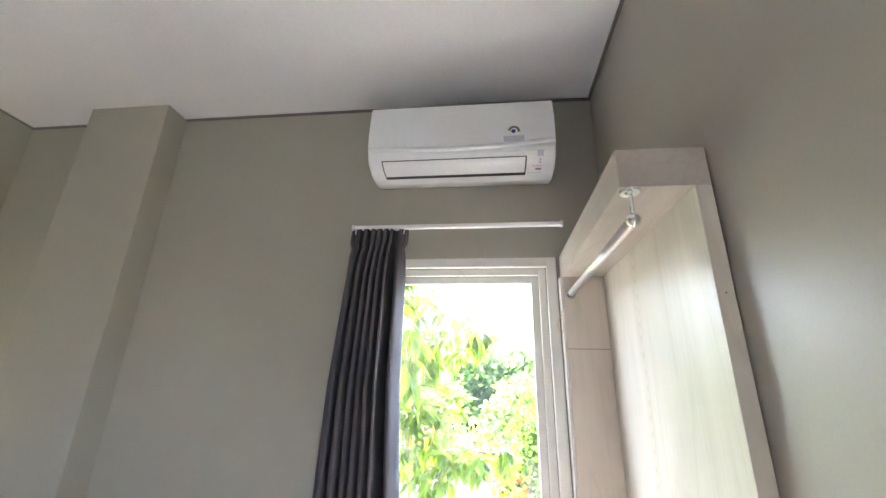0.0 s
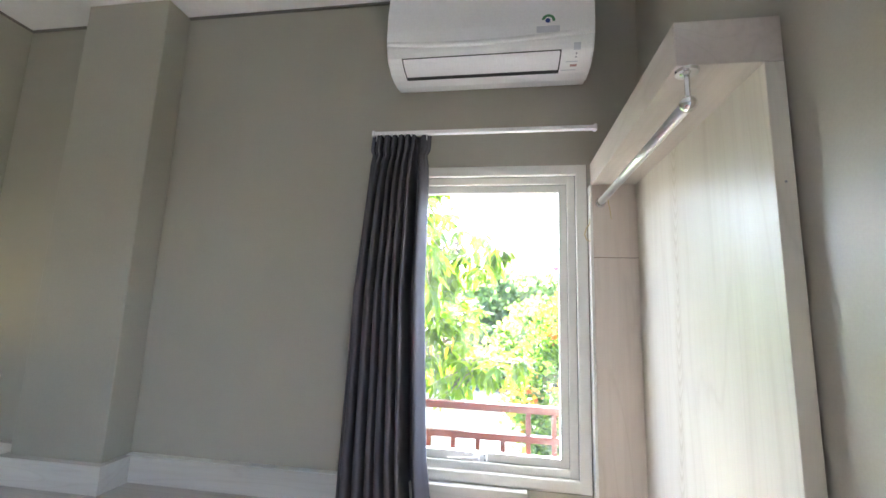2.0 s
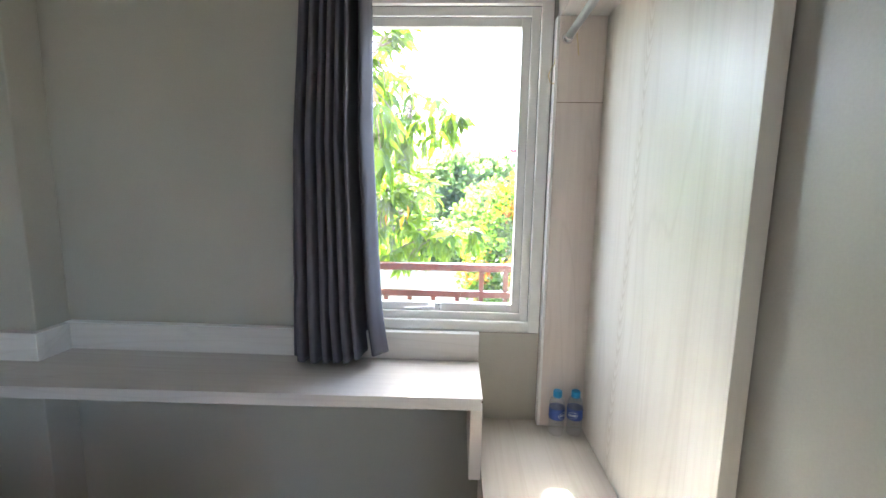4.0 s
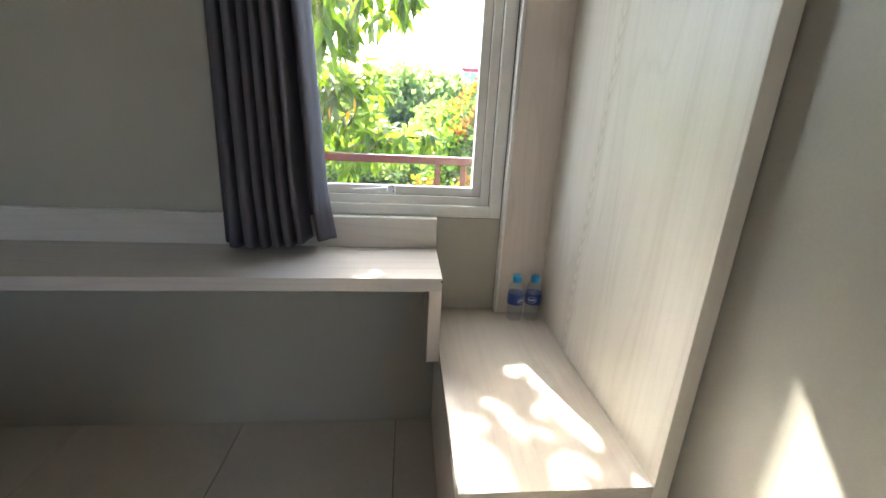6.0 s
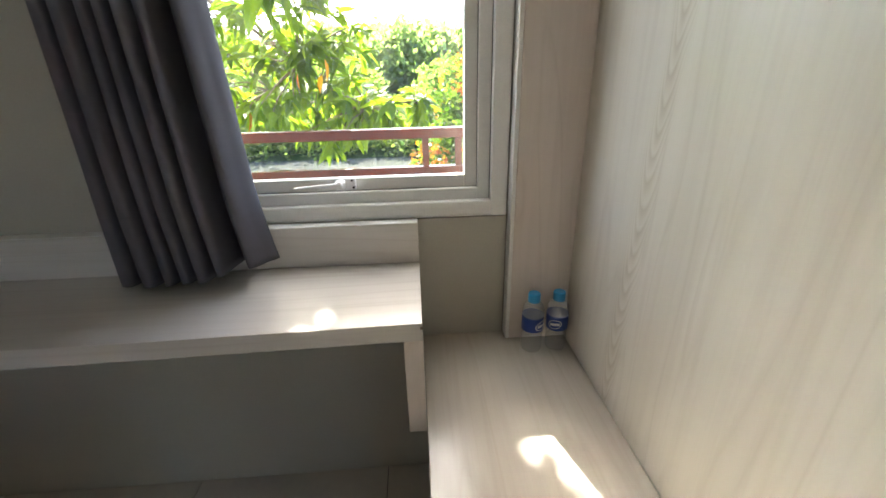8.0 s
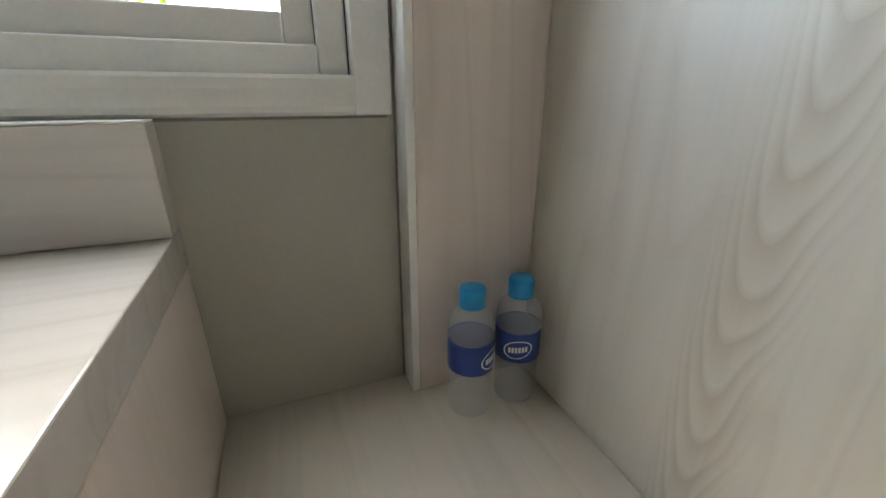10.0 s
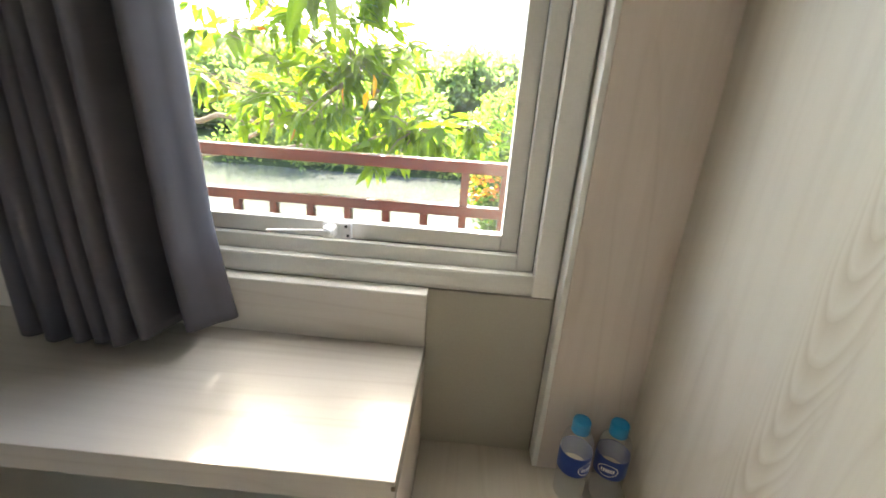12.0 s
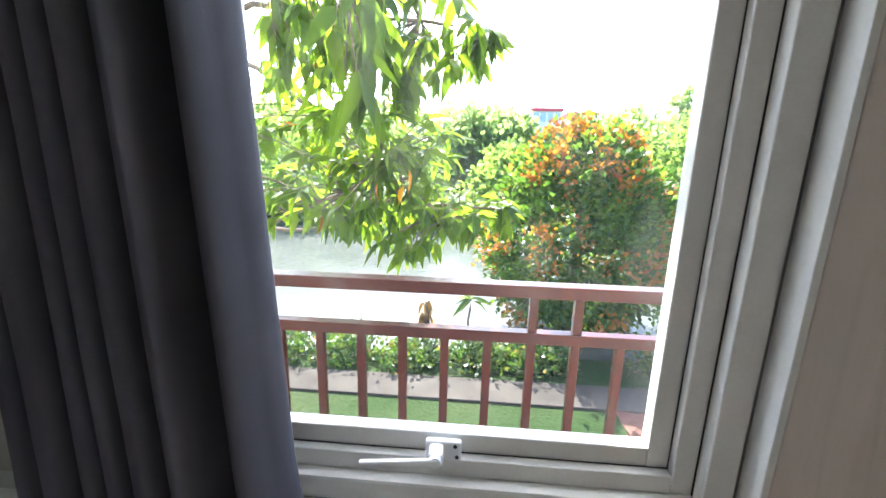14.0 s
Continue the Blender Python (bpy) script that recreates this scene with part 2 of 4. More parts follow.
def make_river():
    m, nt, b = nodes_of("river_water")
    vec = mapped(nt, (1, 1, 1))
    nt.links.new(ramp_of(nt, noise_of(nt, vec, 0.3), ((0.3, (0.06, 0.065, 0.06)), (0.7, (0.085, 0.088, 0.08)))), b.inputs["Base Color"])
    b.inputs["Roughness"].default_value, b.inputs["IOR"].default_value = 0.06, 1.24
    bumped(nt, b, noise_of(nt, mapped(nt, (1, 2.5, 1)), 2.2, 3.0), 0.3, 0.05)
    return m


def make_ground():
    m, nt, b = nodes_of("grass_ground")
    vec = mapped(nt, (1, 1, 1))
    col = ramp_of(nt, noise_of(nt, vec, 0.35), ((0.3, (0.018, 0.038, 0.010)), (0.55, (0.036, 0.052, 0.020)), (0.75, (0.055, 0.058, 0.026))))
    fine = noise_of(nt, vec, 14.0, 5.0)
    col = mixed(nt, col, ramp_of(nt, fine, ((0.3, (0.5, 0.55, 0.45)), (0.7, (1, 1, 1)))), 0.8, "MULTIPLY")
    nt.links.new(col, b.inputs["Base Color"])
    b.inputs["Roughness"].default_value, b.inputs["Specular IOR Level"].default_value = 0.95, 0.05
    bumped(nt, b, fine, 0.8, 0.05)
    return m


def make_lampglow():
    m, nt, b = nodes_of("lamp_bulb_glow")
    b.inputs["Emission Color"].default_value = (1.0, 0.80, 0.30, 1)
    b.inputs["Emission Strength"].default_value = 4.0
    return m


def make_clear():
    """Clear thin plastic full of water."""
    m, nt, b = nodes_of("clear_bottle")
    b.inputs["Base Color"].default_value = (0.93, 0.96, 0.97, 1)
    b.inputs["Roughness"].default_value, b.inputs["Specular IOR Level"].default_value = 0.06, 0.9
    clear, mx = nt.nodes.new("ShaderNodeBsdfTransparent"), nt.nodes.new("ShaderNodeMixShader")
    mx.inputs[0].default_value = 0.80
    nt.links.new(b.outputs[0], mx.inputs[1])
    nt.links.new(clear.outputs[0], mx.inputs[2])
    nt.links.new(mx.outputs[0], nt.nodes["Material Output"].inputs["Surface"])
    return m


M_CLEAR = make_clear()
M_GLASS, M_RIVER, M_GROUND, M_BULB = make_glass(), make_river(), make_ground(), make_lampglow()


# ---- mesh helpers ----
def slab(bm, x0, x1, y0, y1, z0, z1, bevel=0.0):
    """A box between two corners, its edges rounded."""
    r = bmesh.ops.create_cube(bm, size=1)
    vs = r["verts"]
    for v in vs:
        v.co = Vector((x0 + (v.co.x + 0.5) * (x1 - x0), y0 + (v.co.y + 0.5) * (y1 - y0), z0 + (v.co.z + 0.5) * (z1 - z0)))
    if bevel:
        es = list({e for v in vs for e in v.link_edges})
        bmesh.ops.bevel(bm, geom=es, offset=bevel, segments=2, profile=0.5, affect="EDGES")
    return bm


def box(x0, x1, y0, y1, z0, z1, bevel=0.0):
    return slab(bmesh.new(), x0, x1, y0, y1, z0, z1, bevel)


def part(name, bm, material, parent=None, label="", smooth=False):
    me = bpy.data.meshes.new(name)
    bmesh.ops.recalc_face_normals(bm, faces=bm.faces[:])
    bm.to_mesh(me)
    bm.free()
    if smooth:
        me.polygons.foreach_set("use_smooth", [True] * len(me.polygons))
    me.materials.append(material)
    ob = new(name, me)
    ob.parent = parent
    return tagged(ob, label)


def base(name, x, y, z, label, category, group="", kind=""):
    """The empty at the foot of a thing whose parts are given in world places."""
    ob = new(name)
    ob.location = (x, y, z)
    ob.empty_display_size = 0.1
    return tagged(ob, label, category, group, kind)


def under(ob, parent):
    """Parents a part built in world places, leaving it where it is."""
    ob.parent = parent
    m = Matrix.Translation(-parent.location)
    if parent.parent:
        m = Matrix.Identity(4)
    ob.matrix_parent_inverse = m
    return ob


def wpart(name, bm, material, parent, label="", smooth=False):
    return under(part(name, bm, material, None, label, smooth), parent)


def rod_between(bm, a, b, r0, r1, sides=12):
    a, b = Vector(a), Vector(b)
    axis = b - a
    m = Matrix.Translation((a + b) / 2) @ axis.to_track_quat("Z", "Y").to_matrix().to_4x4()
    bmesh.ops.create_cone(bm, cap_ends=True, segments=sides, radius1=r0, radius2=r1, depth=axis.length, matrix=m)
    return bm


def lathe(profile, sides=28, centre=(0, 0), ends=True):
    bm = bmesh.new()
    rings = []
    for r, z in profile:
        rings.append([bm.verts.new((centre[0] + r * math.cos(a), centre[1] + r * math.sin(a), z)) for a in (2 * math.pi * i / sides for i in range(sides))])
    for lo, hi in zip(rings, rings[1:]):
        for i in range(sides):
            bm.faces.new((lo[i], lo[(i + 1) % sides], hi[(i + 1) % sides], hi[i]))
    if ends:
        bm.faces.new(rings[0][::-1])
        bm.faces.new(rings[-1])
    return bm


def extrude_x(profile, x0, x1):
    """A (y, z) outline drawn out along x."""
    bm = bmesh.new()
    a = [bm.verts.new((x0, y, z)) for y, z in profile]
    b = [bm.verts.new((x1, y, z)) for y, z in profile]
    n = len(profile)
    for i in range(n):
        bm.faces.new((a[i], a[(i + 1) % n], b[(i + 1) % n], b[i]))
    bm.faces.new(a[::-1])
    bm.faces.new(b)
    return bm


def structure(name, bm, material, label):
    return tagged(part(name, bm, material), label, name.split("_")[0], kind="structure")


# ---- the room's shell ----
XW, YS, ZC = -2.98, -3.70, 2.858
WX0, WX1, WZ0, WZ1 = -0.986, -0.212, 0.861, 2.073      # the window's opening
T = 0.16
bm = bmesh.new()
slab(bm, XW - T, WX0, 0, T, -0.1, ZC)
slab(bm, WX1, T, 0, T, -0.1, ZC)
slab(bm, WX0, WX1, 0, T, -0.1, WZ0)
slab(bm, WX0, WX1, 0, T, WZ1, ZC)
structure("wall_north", bm, M_WALL, "greige painted plaster wall with the window opening")
DY0, DY1 = -3.40, -2.42      # an added balcony door's opening, out of view, for more daylight
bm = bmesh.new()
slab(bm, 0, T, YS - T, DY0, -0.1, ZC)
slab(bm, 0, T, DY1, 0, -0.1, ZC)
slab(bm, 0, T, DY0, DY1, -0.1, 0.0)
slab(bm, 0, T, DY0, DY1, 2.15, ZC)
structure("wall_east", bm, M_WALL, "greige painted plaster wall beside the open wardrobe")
structure("wall_west", box(XW - T, XW, YS - T, 0, -0.1, ZC), M_WALL, "greige painted plaster wall at the bed's head")
structure("wall_south", box(XW, 0, YS - T, YS, -0.1, ZC), M_WALL, "greige painted plaster wall closing the room")
structure("ceiling", box(XW - T, T, YS - T, T, ZC, ZC + 0.15), M_CEIL, "smooth white painted ceiling")
bm = bmesh.new()
slab(bm, XW, 0, -0.012, 0, ZC - 0.008, ZC)
slab(bm, -0.012, 0, YS, -0.012, ZC - 0.008, ZC)
slab(bm, XW, XW + 0.012, YS, -0.012, ZC - 0.008, ZC)
structure("trim_ceiling", bm, M_SHADOWGAP, "thin dark shadow line under the ceiling")
structure("column", box(-2.483, -2.058, -0.131, 0, 0, ZC - 0.0005, 0.004), M_WALL, "greige painted plaster column standing out of the wall")
floor = structure("floor", box(XW, 0, YS, 0, -0.1, -0.006), M_GROUT, "beige tiled floor with thin dark joints")

# ---- the window ----
win = base("window_1", -0.6, 0.03, WZ0, "white powder-coated awning window beside a drawn curtain", "window", kind="structure")


def ring_frame(x0, x1, z0, z1, w, y0, y1, bevel):
    bm = bmesh.new()
    slab(bm, x0, x0 + w, y0, y1, z0, z1, bevel)
    slab(bm, x1 - w, x1, y0, y1, z0, z1, bevel)
    slab(bm, x0 + w, x1 - w, y0 + 0.0005, y1, z0, z0 + w, bevel)
    slab(bm, x0 + w, x1 - w, y0 + 0.0005, y1, z1 - w, z1, bevel)
    return bm


bm = bmesh.new()
slab(bm, WX0, WX0 + 0.040, -0.004, 0.085, WZ0, WZ1, 0.002)
slab(bm, WX1 - 0.040, WX1, -0.004, 0.085, WZ0, WZ1, 0.002)
slab(bm, WX0 + 0.040, WX1 - 0.040, -0.0035, 0.085, WZ1 - 0.040, WZ1, 0.002)
wpart("window_frame", bm, M_FRAME, win)
sill = [(0.085, WZ0), (0.085, WZ0 + 0.040), (-0.002, WZ0 + 0.040), (-0.0035, WZ0 + 0.036), (-0.0045, WZ0 + 0.026), (-0.0045, WZ0 + 0.010), (-0.003, WZ0 + 0.004), (0.001, WZ0)]
wpart("frame_sill", extrude_x(sill, WX0 + 0.0402, WX1 - 0.0402), M_FRAME, win)
sash = wpart("sash", ring_frame(WX0 + 0.041, WX1 - 0.041, WZ0 + 0.039, WZ1 - 0.041, 0.030, 0.018, 0.078, 0.002), M_FRAME, win)
under(part("glazing_bead", ring_frame(WX0 + 0.071, WX1 - 0.071, WZ0 + 0.069, WZ1 - 0.071, 0.031, 0.034, 0.060, 0.002), M_FRAME), win)
pane = wpart("pane", box(WX0 + 0.096, WX1 - 0.096, 0.050, 0.054, WZ0 + 0.094, WZ1 - 0.096), M_GLASS, win)
pane.visible_shadow = False
bm = ring_frame(WX0 + 0.0385, WX1 - 0.0385, WZ0 + 0.0365, WZ1 - 0.0385, 0.0025, 0.0172, 0.03, 0.0)
wpart("gasket", bm, M_DARK, win, "thin black rubber seal")
bm = ring_frame(WX0 + 0.0695, WX1 - 0.0695, WZ0 + 0.0675, WZ1 - 0.0695, 0.0022, 0.0325, 0.04, 0.0)
wpart("gasket", bm, M_DARK, win, "thin black rubber seal")
wpart("sill_joint", box(WX0 + 0.02, WX1 - 0.006, -0.0015, 0.0, WZ0 - 0.0030, WZ0 - 0.0005), M_SHADOWGAP, win, "dirty open joint under the frame")
# lever handle on the bottom rail of the sash
bm = box(-0.635, -0.583, 0.006, 0.018, 0.937, 0.968, 0.004)
lock = wpart("handle_plate", bm, M_WHITE, win)
bm = box(-0.629, -0.608, -0.017, 0.012, 0.944, 0.965, 0.005)
rod_between(bm, (-0.6185, -0.014, 0.957), (-0.6185, -0.024, 0.957), 0.009, 0.008, 18)
wpart("handle_hub", bm, M_WHITE, win)
bm = bmesh.new()
slab(bm, -0.722, -0.612, -0.026, -0.018, 0.953, 0.962, 0.003)
for v in bm.verts:
    k = min(1.0, max(0.0, (-0.63 - v.co.x) / 0.09))
    v.co.z = 0.957 + (v.co.z - 0.957) * (1.3 - 0.75 * k) - 0.002 * k
    v.co.y -= 0.008 * k
wpart("lever", bm, M_WHITE, win)
for x, z in ((-0.592, 0.962), (-0.589, 0.945)):
    bm = bmesh.new()
    rod_between(bm, (x, 0.008, z), (x, 0.0045, z), 0.0028, 0.0028, 8)
    wpart("screw", bm, M_DARK, win)

# unseen door, added with its terrace to fill the room with daylight
fill_door = base("door_1", 0.08, (DY0 + DY1) / 2, 0.0, "added white framed balcony door opening, unseen, letting daylight in", "door", kind="structure")
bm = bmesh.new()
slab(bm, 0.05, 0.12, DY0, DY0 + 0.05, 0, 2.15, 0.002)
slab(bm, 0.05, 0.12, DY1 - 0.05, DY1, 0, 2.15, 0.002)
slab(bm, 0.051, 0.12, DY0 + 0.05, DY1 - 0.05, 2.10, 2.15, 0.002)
wpart("door_frame", bm, M_FRAME, fill_door)
# added terrace, pale so that it throws sunlight up to the ceiling
structure("terrace", box(T + 0.001, 3.2, -4.5, -1.2, -0.2, -0.03), M_BOUNCE, "added pale tiled terrace, unseen, bouncing light in through the door")

# ---- desk, upstand, bench ----
desk = base("wall_desk", -1.4, -0.2, 0.48, "pale wood laminate desk fixed along the wall under the window", "desk")
bm = bmesh.new()
slab(bm, XW + 0.001, -0.437, -0.319, -0.001, 0.715, 0.755, 0.0015)
for v in bm.verts:
    if v.co.y < -0.2 and v.co.x < -1:
        v.co.y -= 0.045
wpart("desktop", bm, M_DESK, desk)
wpart("end_panel", box(-0.475, -0.4375, -0.318, -0.001, 0.480, 0.7148, 0.0015), M_WOODZ, desk)
bm = bmesh.new()
slab(bm, -2.050, -0.4375, -0.034, -0.001, 0.7553, 0.859, 0.0015)
slab(bm, -2.515, -2.0265, -0.163, -0.1315, 0.7553, 0.859, 0.0015)
slab(bm, -2.0575, -2.0265, -0.132, -0.034, 0.7553, 0.8588, 0.0015)
slab(bm, -2.515, -2.4835, -0.132, -0.001, 0.7553, 0.8588, 0.0015)
slab(bm, XW + 0.001, -2.515, -0.034, -0.001, 0.7553, 0.859, 0.0015)
wpart("upstand", bm, M_WOODX, desk, "low pale laminate upstand wrapped round the column")
# white strip: the sky's reflection on the upstand's top, put in as colour
wpart("upstand_sheen", box(-2.050, -0.4380, -0.0335, -0.001, 0.8592, 0.8612, 0.0006), M_FRAME, desk, "white strip for the sky's sheen along the upstand's top")
wpart("chipped_corner", box(-0.4415, -0.4364, -0.3202, -0.3150, 0.741, 0.748, 0.001), M_BARK, desk, "chipped dark brown corner")

bench = base("bench_cabinet", -0.24, -0.4, 0.0, "low pale wood laminate bench cabinet beside the desk", "cabinet")
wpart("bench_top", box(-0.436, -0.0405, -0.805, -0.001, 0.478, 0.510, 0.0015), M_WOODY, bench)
wpart("front_panel", box(-0.434, -0.0405, -0.8035, -0.785, 0.0, 0.4777, 0.001), M_WOODZ, bench)
wpart("side_panel", box(-0.424, -0.406, -0.7845, -0.001, 0.0, 0.4777, 0.001), M_WOODZ, bench)

# ---- the open wardrobe ----
ward = base("open_wardrobe", -0.1, -0.4, 0.0, "pale wood laminate open wardrobe niche with a chrome rail", "wardrobe")
wpart("back_panel", box(-0.040, -0.0055, -0.804, -0.001, 0.0, 1.9778, 0.0015), M_PANEL, ward)
wpart("side_panel", box(-0.198, -0.0405, -0.041, -0.001, 0.5103, 1.9778, 0.0015), M_WOODZ, ward)
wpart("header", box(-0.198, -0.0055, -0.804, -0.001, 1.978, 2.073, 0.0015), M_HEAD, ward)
wpart("joint", box(-0.2105, -0.2084, -0.003, -0.001, 0.5105, 2.072, 0.0005), M_SHADOWGAP, ward, "dark open joint along the window")
# edge band in frame white, so the window's light on it is in the colour
wpart("lit_edge_band", box(-0.2080, -0.1982, -0.0405, -0.001, 0.5105, 1.9775, 0.001), M_FRAME, ward, "edge band, whitened for the window's light on it")
RX, RZ = -0.170, 1.908
rail = wpart("clothes_rail", rod_between(bmesh.new(), (RX, -0.779, RZ), (RX, -0.05, RZ), 0.0125, 0.0125, 24), M_ROD, ward, "chrome hanging rail", True)
bm = bmesh.new()
rod_between(bm, (RX, -0.784, 1.978), (RX, -0.784, 1.972), 0.023, 0.021, 28)
rod_between(bm, (RX, -0.784, 1.972), (RX, -0.784, 1.968), 0.013, 0.008, 20)
rod_between(bm, (RX, -0.784, 1.970), (RX, -0.784, 1.915), 0.0055, 0.0055, 14)
under(part("ceiling_flange", bm, M_CHROME), ward)
bm = bmesh.new()
bmesh.ops.create_uvsphere(bm, u_segments=20, v_segments=12, radius=0.0165, matrix=Matrix.Translation((RX, -0.782, RZ)))
wpart("ball_end", bm, M_CHROME, ward, smooth=True)
bm = bmesh.new()
rod_between(bm, (RX, -0.0405, RZ), (RX, -0.047, RZ), 0.020, 0.017, 24)
rod_between(bm, (RX, -0.047, RZ), (RX, -0.066, RZ), 0.0135, 0.0135, 20)
wpart("wall_socket", bm, M_CHROME, ward)
bm = bmesh.new()
for k in range(5):
    z = 1.90 - 0.014 * k
    rod_between(bm, (RX + 0.012 + 0.002 * k, -0.105 + 0.003 * math.sin(k * 2), z), (RX + 0.014 + 0.002 * k, -0.105 + 0.003 * math.sin(k * 2 + 2), z - 0.014), 0.0017, 0.0017, 5)
bmesh.ops.create_cone(bm, segments=16, radius1=0.0122, radius2=0.0122, depth=0.004, matrix=Matrix.Translation((RX, -0.105, RZ)) @ pose(0, 0, 0, 90, 0, 0))
tagged(part("string", bm, M_STRING), "yellow raffia string tied round the chrome rail", "string")


wpart("screw_cap", rod_between(bmesh.new(), (-0.023, -0.8055, 1.739), (-0.023, -0.803, 1.739), 0.0022, 0.0022, 8), M_PRINT, ward)
wpart("seam", box(-0.1982, -0.0405, -0.0418, -0.0405, 1.6975, 1.6995), M_BARK, ward, "thin joint in the side panel")

bm = bmesh.new()
pts = [(-0.207, -0.030, 1.850), (-0.210, -0.036, 1.826), (-0.222, -0.038, 1.808), (-0.229, -0.038, 1.786), (-0.222, -0.037, 1.766), (-0.210, -0.036, 1.760), (-0.204, -0.035, 1.772)]
for a, b in zip(pts, pts[1:]):
    rod_between(bm, a, b, 0.0019, 0.0019, 6)
tagged(part("wire_hook", bm, M_STRING), "bent wire hook hanging at the wardrobe edge", "hook")

# ---- curtain and track ----
track = base("curtain_track", -0.62, -0.09, 2.18, "white metal curtain track fixed above the window", "curtain track")
wpart("track", box(-1.056, -0.192, -0.104, -0.084, 2.176, 2.193, 0.003), M_WHITE, track)
for x0 in (-1.062, -0.200):
    wpart("end_cap", box(x0, x0 + 0.012, -0.107, -0.081, 2.173, 2.196, 0.003), M_WHITE, track)
for x0 in (-0.97,):
    wpart("bracket", box(x0, x0 + 0.022, -0.0835, -0.0005, 2.188, 2.199, 0.003), M_WHITE, track)


# folds of the gathered cloth across its width: start, end, how far they stand out, how far the valley after lies back
FOLDS = ((0.085, 0.180, 0.060, 0.050), (0.222, 0.318, 0.068, 0.052), (0.350, 0.430, 0.060, 0.055), (0.462, 0.545, 0.066, 0.052), (0.577, 0.655, 0.070, 0.056), (0.688, 0.742, 0.062, 0.062))


def cloth_section():
    """Points (share of the width, depth, fold number) of one level cut through the cloth: box-like folds with narrow slits."""
    pts = [(0.0, 0.010, 0.0), (0.02, 0.000, 0.0), (0.045, 0.000, 0.0), (0.066, 0.012, 0.0), (0.078, 0.024, 0.0)]
    for k, (a, b, out, back) in enumerate(FOLDS):
        mid, half, n = (a + b) / 2, (b - a) / 2, 22
        for i in range(n + 1):
            t = math.pi * (1 - i / n)
            c, q = math.cos(t), math.sin(t)
            wide = half * (1.0 + 0.10 * q)
            pts.append((mid + wide * math.copysign(abs(c) ** 0.55, c), 0.018 - out * abs(q) ** 0.55, k + 1.0))
        nxt = FOLDS[k + 1][0] if k + 1 < len(FOLDS) else 0.838
        for w in (0.15, 0.38, 0.62, 0.85):
            pts.append((b + (nxt - b) * w, 0.018 + back * math.sin(math.pi * w) ** 0.5, k + 1.5))
    # the broad free fold: a quick rise, a round front, then a flap leaning back to the window
    for x, y in ((0.838, 0.046), (0.834, 0.036), (0.834, 0.020), (0.840, 0.004), (0.852, -0.008), (0.870, -0.014), (0.890, -0.014), (0.910, -0.008), (0.928, 0.000), (0.943, 0.009), (0.954, 0.016), (0.963, 0.020), (0.974, 0.025), (0.986, 0.032), (0.995, 0.040), (1.0, 0.047), (0.992, 0.052)):
        pts.append((x, y, 8.0))
    return pts


def curtain():
    """Gathered cloth: a row of narrow folds and one broad fold at the free edge, pinched under the heading, flaring to the hem."""
    thing = base("curtain", -0.95, -0.1, 0.785, "dark grey pleated curtain drawn aside from the window", "curtain")
    section = cloth_section()
    nv = 84
    bm = bmesh.new()
    rows = []
    for j in range(nv + 1):
        v = j / nv
        z = 2.176 - v * (2.176 - 0.787)
        band = min(1, max(0, (z - 2.098) / 0.02))
        x0 = -1.056 - 0.046 * min(1, v / 0.45) - 0.016 * max(0, v - 0.45) / 0.55
        x1 = -0.830 + 0.040 * max(0, v - 0.45) / 0.55 + 0.016 * max(0, (v - 0.86) / 0.14) ** 1.4
        pinch = math.exp(-((z - 2.088) / 0.014) ** 2)
        head = min(1, max(0, (2.09 - z) / 0.12))
        full = (0.45 + 0.55 * head) * (1 - 0.45 * pinch) * (1 - 0.45 * band)
        x0, x1 = x0 - 0.006 * band + 0.006 * pinch, x1 + 0.010 * band - 0.004 * pinch
        hem = max(0, (v - 0.90) / 0.10)
        row = []
        for u, d, k in section:
            sway = 0.006 * noise.noise((k * 1.7, v * 1.3, 4.0)) * math.sin(math.pi * min(1, v * 1.2)) * (0 if u in (0.0, 1.0) else 1)
            wrinkle = 0.0012 * noise.noise((u * 26, z * 5, 2.0)) + 0.0020 * noise.noise((u * 6, z * 2.2, 0.3))
            tuck = 0.007 * math.sin(u * 2 * math.pi * 17) * (pinch + 0.35 * band + 0.35 * math.exp(-((z - 2.05) / 0.03) ** 2)) * (1 if u < 0.76 else 0.4)
            seam = 0.0012 * math.exp(-((z - 0.880) / 0.006) ** 2)
            splay = 0.010 * hem * noise.noise((u * 11, 3.0, 1.0))
            x = x0 + (x1 - x0) * (u + sway * (1 - 0.7 * (u > 0.8)))
            y = -0.093 + d * full * (1 + 0.12 * v) + wrinkle + tuck + seam + splay - 0.014 * v
            zz = z - (0.012 * math.sin(u * 5.0) + 0.005 * noise.noise((k * 2.1, 9.0, 0.0)) + 0.10 * d) * hem
            row.append(bm.verts.new((x, y, zz)))
        rows.append(row)
    for a, b in zip(rows, rows[1:]):
        for i in range(len(section) - 1):
            bm.faces.new((a[i], a[i + 1], b[i + 1], b[i]))
    cloth = wpart("cloth", bm, M_CURTAIN, thing, smooth=True)
    mod = cloth.modifiers.new("thickness", "SOLIDIFY")
    mod.thickness = 0.0016
    for k in range(5):
        x = -1.045 + 0.052 * k
        bm = bmesh.new()
        rod_between(bm, (x, -0.094, 2.174), (x, -0.094, 2.155), 0.0022, 0.0022, 6)
        wpart("hook", bm, M_WHITE, thing)
    return thing


curtain()

